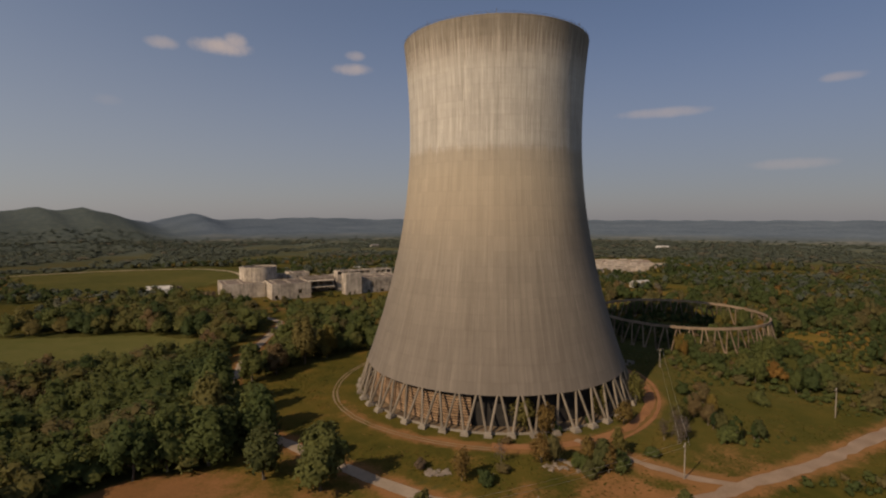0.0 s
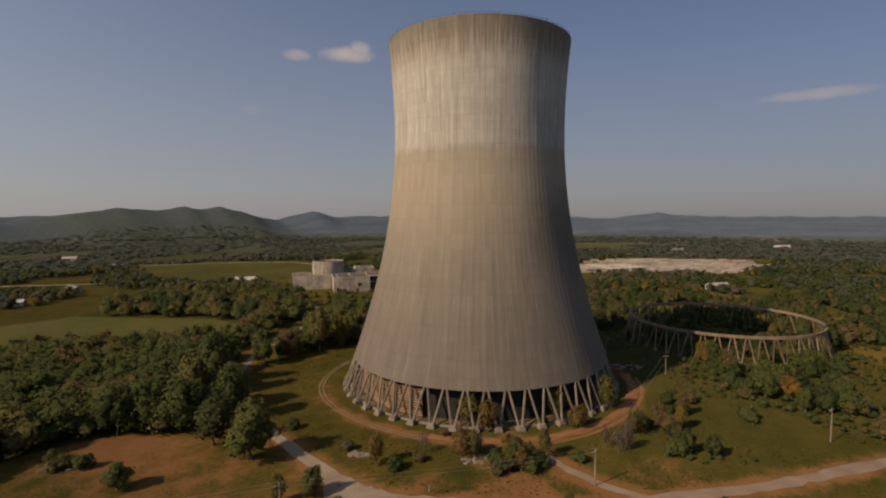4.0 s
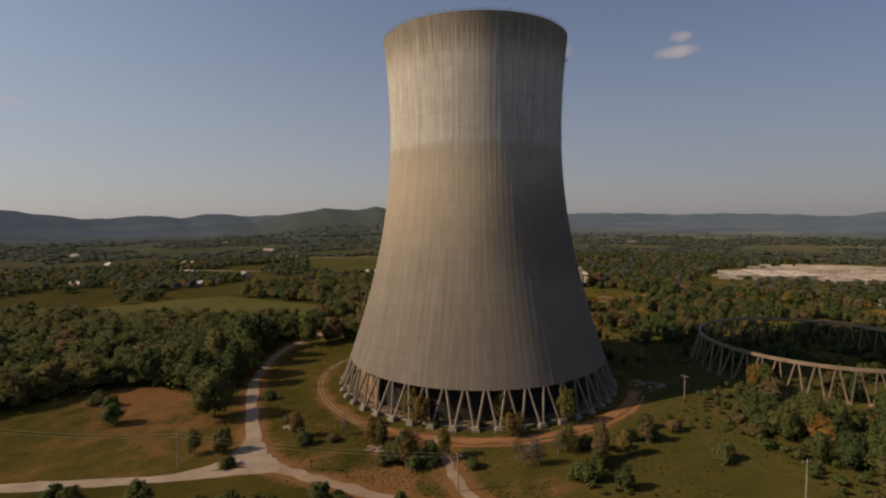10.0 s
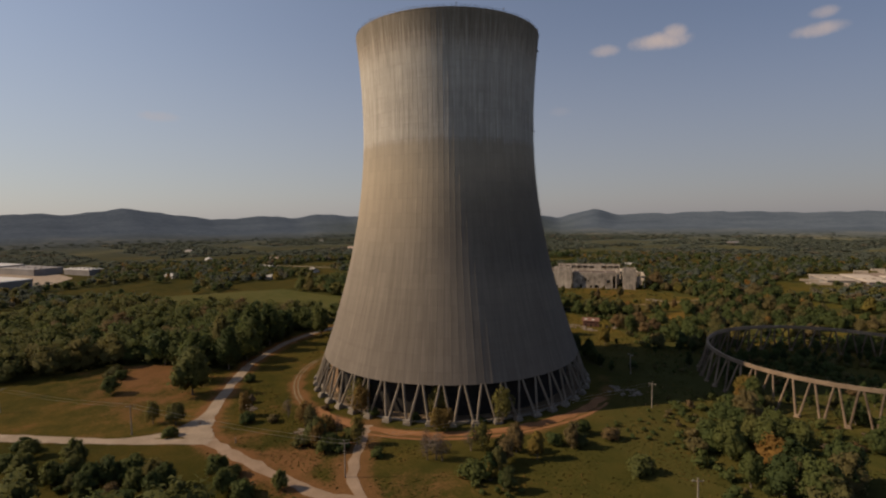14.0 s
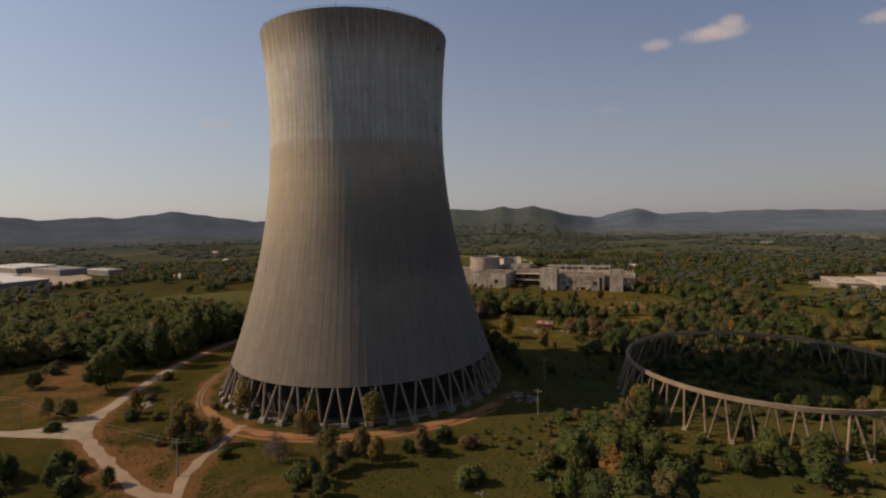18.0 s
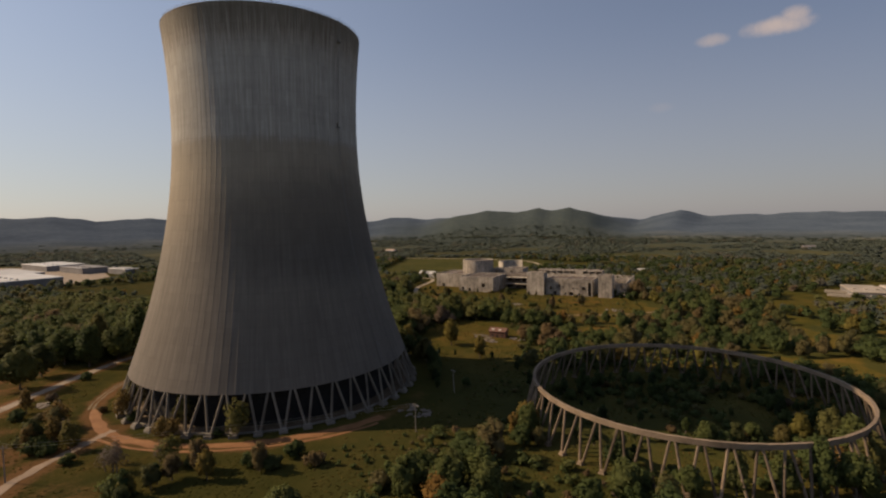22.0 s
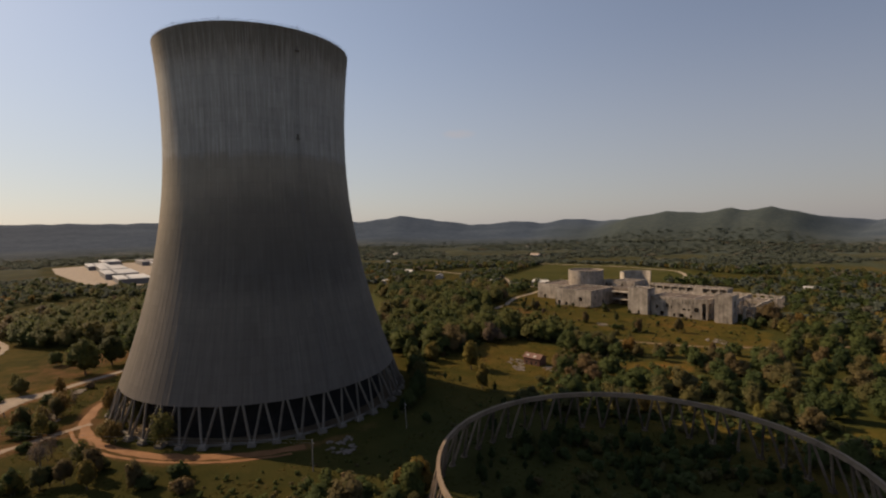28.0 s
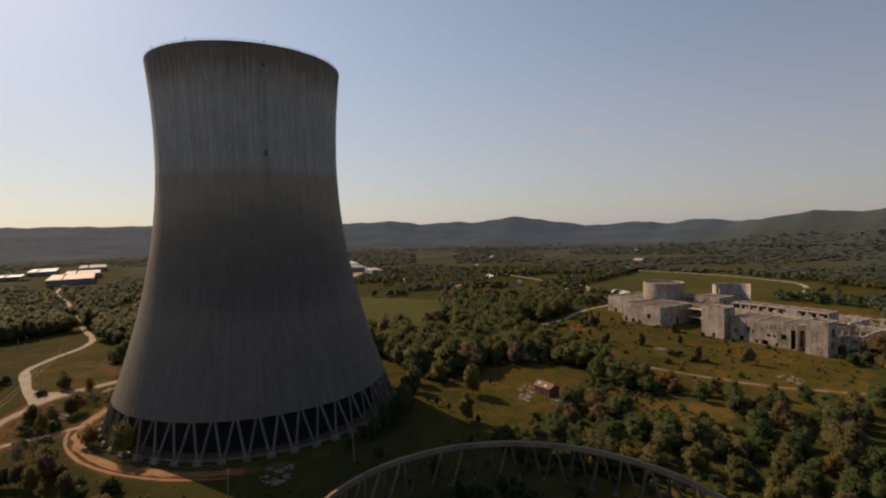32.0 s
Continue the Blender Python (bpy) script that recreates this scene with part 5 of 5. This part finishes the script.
# trees that stand apart: kind, place, size
for kind, x, y, s in (("broad", -38, 154, 1.09), ("fall", -58, 161, 1.22), ("broad", -80, 170, 1.22), ("tall", -66, 182, 1.02), ("broad", -92, 166, 1.09), ("broad", -100, 160, 1.02), ("tall", -86, 186, 1.09), ("broad", -75, 196, 1.15), ("tall", -92, 208, 1.15),
                      ("tall", -100, 222, 1.15), ("broad", -112, 236, 1.15), ("tall", -98, 258, 1.02), ("fall", -90, 272, 1.15), ("tall", -80, 292, 1.09), ("gold", -70, 305, 1.15),
                      ("sparse", 34, 172, 1.0), ("fall", 38, 172, 0.75), ("shrub", 46, 168, 1.1), ("fall", 53, 166, 0.9), ("shrub", 58, 168, 1.2), ("scrub", 48, 163, 1.1), ("sparse", 50, 172, 0.9), ("shrub", 62, 171, 0.9),
                      ("sparse", 66, 213, 1.15), ("sparse", 87, 228, 1.2), ("sparse", 32, 199, 1.15), ("sparse", 40, 194, 1.0), ("sparse", 74, 205, 0.9), ("shrub", 44, 197, 0.8), ("shrub", 60, 206, 0.7), ("sparse", 76, 208, 0.8), ("scrub", 24, 187, 0.7), ("shrub", 80, 222, 0.7),
                      ("shrub", 108, 189, 1.1), ("gold", 112, 192, 0.5), ("twiggy", 92, 190, 0.9), ("twiggy", 88, 187, 0.8), ("cedar", 118, 190, 0.7), ("sparse", 96, 205, 0.9), ("scrub", 100, 212, 1.1), ("twiggy", 84, 190, 0.8),
                      ("tall", 151, 313, 0.62), ("gold", 148, 310, 0.55), ("fall", 158, 312, 0.5),
                      ("tall", 217, 391, 0.85), ("tall", 226, 382, 0.95), ("tall", 233, 374, 0.9), ("broad", 222, 366, 0.8), ("tall", 240, 384, 0.8), ("broad", 199, 376, 0.5), ("broad", 206, 381, 0.5), ("fall", 176, 332, 0.55), ("broad", 185, 320, 0.6),
                      ("gold", 57, 366, 0.95), ("cedar", 62, 371, 0.6), ("cedar", 36, 352, 0.55), ("cedar", 44, 358, 0.5), ("cedar", 30, 348, 0.4), ("cedar", 97, 379, 1.0), ("cedar", 103, 383, 1.1), ("cedar", 88, 366, 0.7), ("gold", 34, 424, 0.7), ("cedar", 4, 382, 0.5),
                      ("broad", -6, 137, 0.62), ("sparse", -14, 131, 0.8), ("shrub", 4, 132, 0.8), ("twiggy", 94, 202, 0.9), ("broad", -12, 92, 0.55), ("broad", 34, 113, 0.7), ("broad", 44, 119, 0.6), ("shrub", 28, 112, 1.2), ("broad", -2, 86, 0.6), ("broad", 60, 130, 0.6), ("shrub", 66, 134, 1.2), ("shrub", -20, 90, 1.0),
                      ("shrub", -90, 136, 1.1), ("scrub", -97, 134, 1.2), ("scrub", -104, 137, 1.0), ("shrub", -40, 300, 1.0), ("shrub", 74, 176, 0.8), ("scrub", 20, 165, 0.8), ("shrub", 14, 158, 0.9), ("scrub", -8, 168, 0.8), ("twiggy", 20, 172, 0.7), ("shrub", -36, 181, 0.6),
                      ("gold", -44, 352, 1.25), ("gold", -52, 360, 1.15), ("cedar", 112, 352, 1.0), ("tall", 28, 337, 0.9), ("tall", 14, 340, 0.95), ("broad", 40, 336, 0.8), ("tall", 0, 340, 0.85), ("broad", 92, 330, 0.4), ("fall", 110, 198, 0.6), ("gold", 114, 213, 0.6), ("cedar", 108, 200, 0.7), ("scrub", 125, 244, 1.0), ("shrub", 112, 226, 0.8), ("shrub", 143, 228, 1.1), ("broad", 168, 280, 0.75), ("broad", 176, 274, 0.7), ("cedar", 185, 285, 0.8), ("broad", 194, 296, 0.6), ("shrub", 52, 136, 0.9), ("broad", 48, 133, 0.6), ("broad", 70, 143, 0.45), ("fall", 120, 190, 0.5), ("twiggy", 51, 175, 0.8), ("shrub", 56, 178, 0.9), ("broad", 198, 306, 0.7), ("fall", 207, 312, 0.7), ("shrub", 160, 264, 1.2), ("scrub", 150, 255, 1.0), ("cedar", 86, 318, 0.8), ("cedar", 132, 345, 0.7),
                      ("fall", 108, 204, 0.6), ("broad", 160, 258, 0.75), ("broad", 168, 266, 0.8), ("tall", 175, 276, 0.6), ("broad", 162, 272, 0.65), ("shrub", 154, 262, 1.3), ("shrub", 150, 270, 1.2),
                      ("tall", 152, 313, 0.75), ("gold", 150, 316, 0.8), ("tall", 228, 352, 0.95), ("broad", 234, 358, 0.9), ("tall", 222, 344, 0.8), ("broad", 206, 324, 0.6), ("shrub", 196, 314, 1.3), ("tall", 214, 334, 0.7), ("broad", 186, 246, 0.85), ("broad", 178, 244, 0.8), ("tall", 170, 242, 0.6), ("broad", 190, 262, 0.8), ("shrub", 182, 254, 1.3),
                      ("shrub", 114, 240, 0.9), ("scrub", 119, 232, 1.0), ("broad", -48, 394, 0.9), ("tall", -54, 388, 0.85), ("broad", -60, 396, 0.95), ("gold", -60, 360, 1.0), ("gold", -50, 366, 0.85), ("gold", 22, 371, 1.35), ("gold", 228, 364, 0.95), ("gold", 147, 316, 0.7), ("tall", -42, 382, 0.8), ("broad", -36, 376, 0.8),
                      ("sparse", 6, 160, 0.85), ("sparse", 55, 165, 0.8), ("sparse", 62, 177, 0.85), ("fall", 118, 228, 0.6), ("broad", -67, 127, 0.75), ("twiggy", 90, 189, 1.0), ("cedar", 112, 191, 1.0), ("fall", 106, 212, 0.7),
                      ("broad", 192, 358, 0.62), ("shrub", 196, 362, 1.1), ("fall", 198, 367, 0.6), ("gold", 210, 386, 0.75), ("broad", 216, 392, 0.7), ("tall", 66, 330, 0.75), ("tall", 56, 334, 0.8), ("tall", 46, 337, 0.85), ("tall", 36, 338, 0.9), ("broad", 72, 326, 0.6), ("cedar", 62, 334, 1.2), ("cedar", 78, 322, 1.0)):
    plant(kind, x, y, s * (1.3 if x < -35 and 140 < y < 310 else 1.12 if x > 100 and y < 330 else 0.95))

scatter = random.Random(12)
for i in range(34):
    u, w = scatter.random(), scatter.uniform(-7, 7)
    x, y = -4 + 66 * u - 0.45 * w, 88 + 33 * u + 0.9 * w
    plant(scatter.choice(("broad", "fall", "shrub", "broad", "shrub")), x, y, scatter.uniform(0.45, 0.62), scatter)
for _ in range(120):
    a, r = scatter.uniform(0, 6.28), 54 * math.sqrt(scatter.random())
    plant(scatter.choice(("cedar", "shrub", "cedar", "scrub", "cedar")), RING[0] + r * math.cos(a), RING[1] + r * math.sin(a), scatter.uniform(0.35, 0.75), scatter)
for _ in range(64):
    a, r = scatter.uniform(0.2, 3.6), scatter.uniform(36, 54)
    plant(scatter.choice(("cedar", "cedar", "shrub")), RING[0] + r * math.cos(a), RING[1] + r * math.sin(a), scatter.uniform(0.6, 1.0), scatter)
for i in range(26):
    u = scatter.random()
    x, y = 118 + 30 * scatter.random(), -4 + 40 * u
    plant(scatter.choice(("broad", "fall", "shrub", "cedar", "shrub")), *(PLANT @ Vector((x, y, 0)))[:2], scatter.uniform(0.4, 0.75), scatter)
for i in range(20):
    plant(scatter.choice(("shrub", "scrub", "cedar", "shrub")), *(PLANT @ Vector((scatter.uniform(-84, 108), scatter.uniform(-7, -3), 0)))[:2], scatter.uniform(0.35, 0.65), scatter)
for _ in range(60):
    x, y = scatter.uniform(-190, 50), scatter.uniform(425, 560)
    if inside(PLANT_MEADOW, np.array(x), np.array(y)) and (x + 140) * 0.487 - (y - 540) * 0.873 > 8 and near_line(MEADOW_PATH, np.array(x), np.array(y)) > 4:
        for k in range(scatter.choice((1, 1, 2, 3))):
            plant(scatter.choice(("shrub", "scrub", "shrub", "fall")), x + scatter.uniform(-5, 5), y + scatter.uniform(-3, 3), scatter.uniform(0.35, 0.8), scatter)


def woods(name, label, x, y, height, forms, mats, seed, tint_shift=0.0, squash=1.0, level=0.0):
    """Many trees as one object: crowns placed from a few forms, each with its own tone; level evens out the shading of a closed canopy."""
    rng = np.random.default_rng(seed)
    ob = thing(name, label, "woods", kind="stuff")
    z = terrain(x, y)
    pick = rng.integers(0, len(forms), len(x))
    which = rng.random(len(x))
    edges = np.cumsum([w for _, w in mats]) / sum(w for _, w in mats)
    kind = np.searchsorted(edges, which)
    tone = np.clip(value_noise(x, y, 60.0, seed + 5) * 0.55 + rng.random(len(x)) * 0.34 + 0.03 + tint_shift, 0.0, 0.97)
    for k, (mat, _) in enumerate(mats):
        vs, ts, ns, fs, at = [], [], [], [], 0
        for f, (form, tris, soft) in enumerate(forms):
            sel = np.nonzero((pick == f) & (kind == k))[0]
            if not len(sel):
                continue
            a, s = rng.uniform(0, 6.28, len(sel)), height[sel]
            c, sn = np.cos(a)[:, None], np.sin(a)[:, None]
            wide = s * rng.uniform(0.85, 1.25, len(sel)) * squash
            px, py, pz = form[:, 0][None], form[:, 1][None], form[:, 2][None]
            q = np.stack([(px * c - py * sn) * wide[:, None] + x[sel][:, None], (px * sn + py * c) * wide[:, None] + y[sel][:, None], pz * s[:, None] + z[sel][:, None] - 0.1], -1)
            vs.append(q.reshape(-1, 3))
            fs.append((tris[None] + (at + len(form) * np.arange(len(sel)))[:, None, None]).reshape(-1, 3))
            at += len(form) * len(sel)
            ts.append(np.repeat(tone[sel], form.shape[0]))
            soft = soft * (1 - level) + np.array([0, 0, level])
            soft = soft / np.linalg.norm(soft, axis=1)[:, None]
            sx, sy = soft[:, 0][None], soft[:, 1][None]
            ns.append(np.stack([sx * c - sy * sn, sx * sn + sy * c, np.repeat(soft[:, 2][None], len(sel), 0)], -1).reshape(-1, 3))
        if vs:
            part("crowns", soup_mesh("crowns", np.concatenate(vs), np.concatenate(fs), mat, {"tint": np.concatenate(ts)}, np.concatenate(ns)), ob)
    return ob


# crowns of unit height in three finenesses
FINE = [crown(40 + i, 1.0, 0.47, 0.03, 640, 0.034, 10, 1.0, 1) for i in range(8)]
MIDDLE = [crown(60 + i, 1.0, 0.5, 0.0, 56, 0.1, 2, 1.0, 1) for i in range(8)]
COARSE = [crown(80 + i, 1.0, 0.6, 0.0, 14, 0.19, 1, 1.0, 1) for i in range(8)]
LOW = [crown(100 + i, 1.0, 0.9, 0.0, 60, 0.13, 2, 0.8, 1) for i in range(8)]

x, y = jittered(-330, 420, -160, 640, 10.6, 1)
east = (x > 100) | (y > 330) & (x > -20)
keep = ~open_ground(x, y) & sector(x, y) & (np.hypot(x - 60, y - 250) < 390) & (~east | (value_noise(x, y, 26, 3) > 0.42))
x, y, east = x[keep], y[keep], east[keep]
r = np.random.default_rng(2).random(len(x))
woods("woods", "dense dark green broadleaf wood west of the road", x[~east], y[~east], 12.5 + 8.0 * r[~east], FINE, [(M_LEAF, 0.93), (M_FALL, 0.05), (M_CEDAR, 0.02)], 3, 0.0, 1.12, 0.5)
woods("woods", "mixed thicket of olive and autumn-brown trees round the ring", x[east], y[east], 7.5 + 6.5 * r[east], FINE, [(M_LEAF, 0.56), (M_FALL, 0.38), (M_CEDAR, 0.06), (M_GOLD, 0.05)], 4, 0.0, 1.08, 0.3)

x, y = jittered(-120, 420, 60, 480, 5.3, 5)
brush = ((x > 95) & (y > 150) | (y > 340)) & (value_noise(x, y, 22, 8) > 0.36) & (near_line(MAIN_ROAD, x, y) > 8)
keep = brush & (np.hypot(x - TOWER[0], y - TOWER[1]) > 92) & (np.abs(np.hypot(x - RING[0], y - RING[1]) - 58.5) > 5.5) & ~inside(SHED_GLADE, x, y) & ~inside(PLANT_MEADOW, x, y) & (~inside(SOUTH_MEADOW, x, y) | (x > 98) & (value_noise(x, y, 17, 21) > 0.5) & (np.hypot(x - 145, y - 222) > 26) | (x > 70) & (y > 285) & (value_noise(x, y, 13, 22) > 0.52)) & sector(x, y)
x, y = x[keep], y[keep]
r = np.random.default_rng(6).random(len(x))
woods("undergrowth", "low green and straw-coloured scrub round the ring", x, y, (1.8 + 3.2 * r ** 2) * np.where(inside(SOUTH_MEADOW, x, y), 0.5, 1.0), LOW, [(M_LEAF, 0.8), (M_FALL, 0.2)], 7)

x, y = jittered(-260, 60, 410, 640, 6.0, 41)
keep = inside(PLANT_MEADOW, x, y) & (value_noise(x, y, 26, 42) + 0.4 * value_noise(x, y, 8, 43) > 0.72) & (near_line(MEADOW_PATH, x, y) > 4) & ((x + 140) * 0.487 - (y - 540) * 0.873 > 6)
x, y = x[keep], y[keep]
r = np.random.default_rng(44).random(len(x))
woods("undergrowth", "knee-high olive weeds in the meadow before the ruined plant", x, y, 0.5 + 1.3 * r ** 2, LOW, [(M_LEAF, 0.5), (M_FALL, 0.5)], 45, 0.1, 1.5, 0.4)

x, y = jittered(-130, 240, 90, 480, 1.9, 31)
keep = (inside(SOUTH_MEADOW, x, y) | inside(ROAD_VERGE, x, y) | inside(SHED_GLADE, x, y) | (x > 90)) & (np.hypot(x - TOWER[0], y - TOWER[1]) > 85) & (value_noise(x, y, 9, 33) + 0.5 * value_noise(x, y, 31, 34) > 0.62)
for line in ROADS:
    keep &= near_line(line, x, y) > 4.5
x, y = x[keep], y[keep]
tuft = np.random.default_rng(35)
a, h, w = tuft.uniform(0, 6.28, len(x)), tuft.uniform(0.12, 0.38, len(x)), tuft.uniform(0.3, 0.8, len(x))
ux, uy = np.cos(a) * w, np.sin(a) * w
lean_x, lean_y = tuft.uniform(-0.5, 0.5, len(x)), tuft.uniform(-0.5, 0.5, len(x))
blades = np.stack([np.stack([x - ux, y - uy, 0 * x - 0.05], -1), np.stack([x + ux, y + uy, 0 * x - 0.05], -1), np.stack([x + ux * 0.7 + lean_x, y + uy * 0.7 + lean_y, h], -1), np.stack([x - ux * 0.7 + lean_x, y - uy * 0.7 + lean_y, h * 0.8], -1)], 1)
grass = thing("tall_grass", "tufts of tall olive and straw-coloured grass", "grass", kind="stuff")
i = 4 * np.arange(len(x))
part("tufts", soup_mesh("tufts", blades.reshape(-1, 3), np.concatenate([np.stack([i, i + 1, i + 2], -1), np.stack([i, i + 2, i + 3], -1)]), M_TUFT, {"tint": np.repeat(np.clip(value_noise(x, y, 24, 36) * 0.8 + tuft.random(len(x)) * 0.2, 0, 0.97), 4)}), grass)

x, y = jittered(-1000, 1000, -700, 1100, 10.5, 9)
d = np.hypot(x - 60, y - 250)
keep = (d >= 380) & (d < 830) & sector(x, y) & ~open_ground(x, y) & (value_noise(x, y, 95, 10) + 0.3 * value_noise(x, y, 30, 11) > 0.47)
x, y = x[keep], y[keep]
r = np.random.default_rng(8).random(len(x))
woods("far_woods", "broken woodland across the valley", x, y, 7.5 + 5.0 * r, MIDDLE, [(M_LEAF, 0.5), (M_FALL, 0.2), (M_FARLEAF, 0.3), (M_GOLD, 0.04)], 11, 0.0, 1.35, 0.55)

x, y = jittered(-2200, 1700, -1500, 2300, 19.0, 13)
d = np.hypot(x - 60, y - 250)
keep = (d >= 815) & (d < 1650) & sector(x, y) & ~open_ground(x, y) & (value_noise(x, y, 170, 14) + 0.35 * value_noise(x, y, 50, 15) > 0.55)
x, y = x[keep], y[keep]
r = np.random.default_rng(9).random(len(x))
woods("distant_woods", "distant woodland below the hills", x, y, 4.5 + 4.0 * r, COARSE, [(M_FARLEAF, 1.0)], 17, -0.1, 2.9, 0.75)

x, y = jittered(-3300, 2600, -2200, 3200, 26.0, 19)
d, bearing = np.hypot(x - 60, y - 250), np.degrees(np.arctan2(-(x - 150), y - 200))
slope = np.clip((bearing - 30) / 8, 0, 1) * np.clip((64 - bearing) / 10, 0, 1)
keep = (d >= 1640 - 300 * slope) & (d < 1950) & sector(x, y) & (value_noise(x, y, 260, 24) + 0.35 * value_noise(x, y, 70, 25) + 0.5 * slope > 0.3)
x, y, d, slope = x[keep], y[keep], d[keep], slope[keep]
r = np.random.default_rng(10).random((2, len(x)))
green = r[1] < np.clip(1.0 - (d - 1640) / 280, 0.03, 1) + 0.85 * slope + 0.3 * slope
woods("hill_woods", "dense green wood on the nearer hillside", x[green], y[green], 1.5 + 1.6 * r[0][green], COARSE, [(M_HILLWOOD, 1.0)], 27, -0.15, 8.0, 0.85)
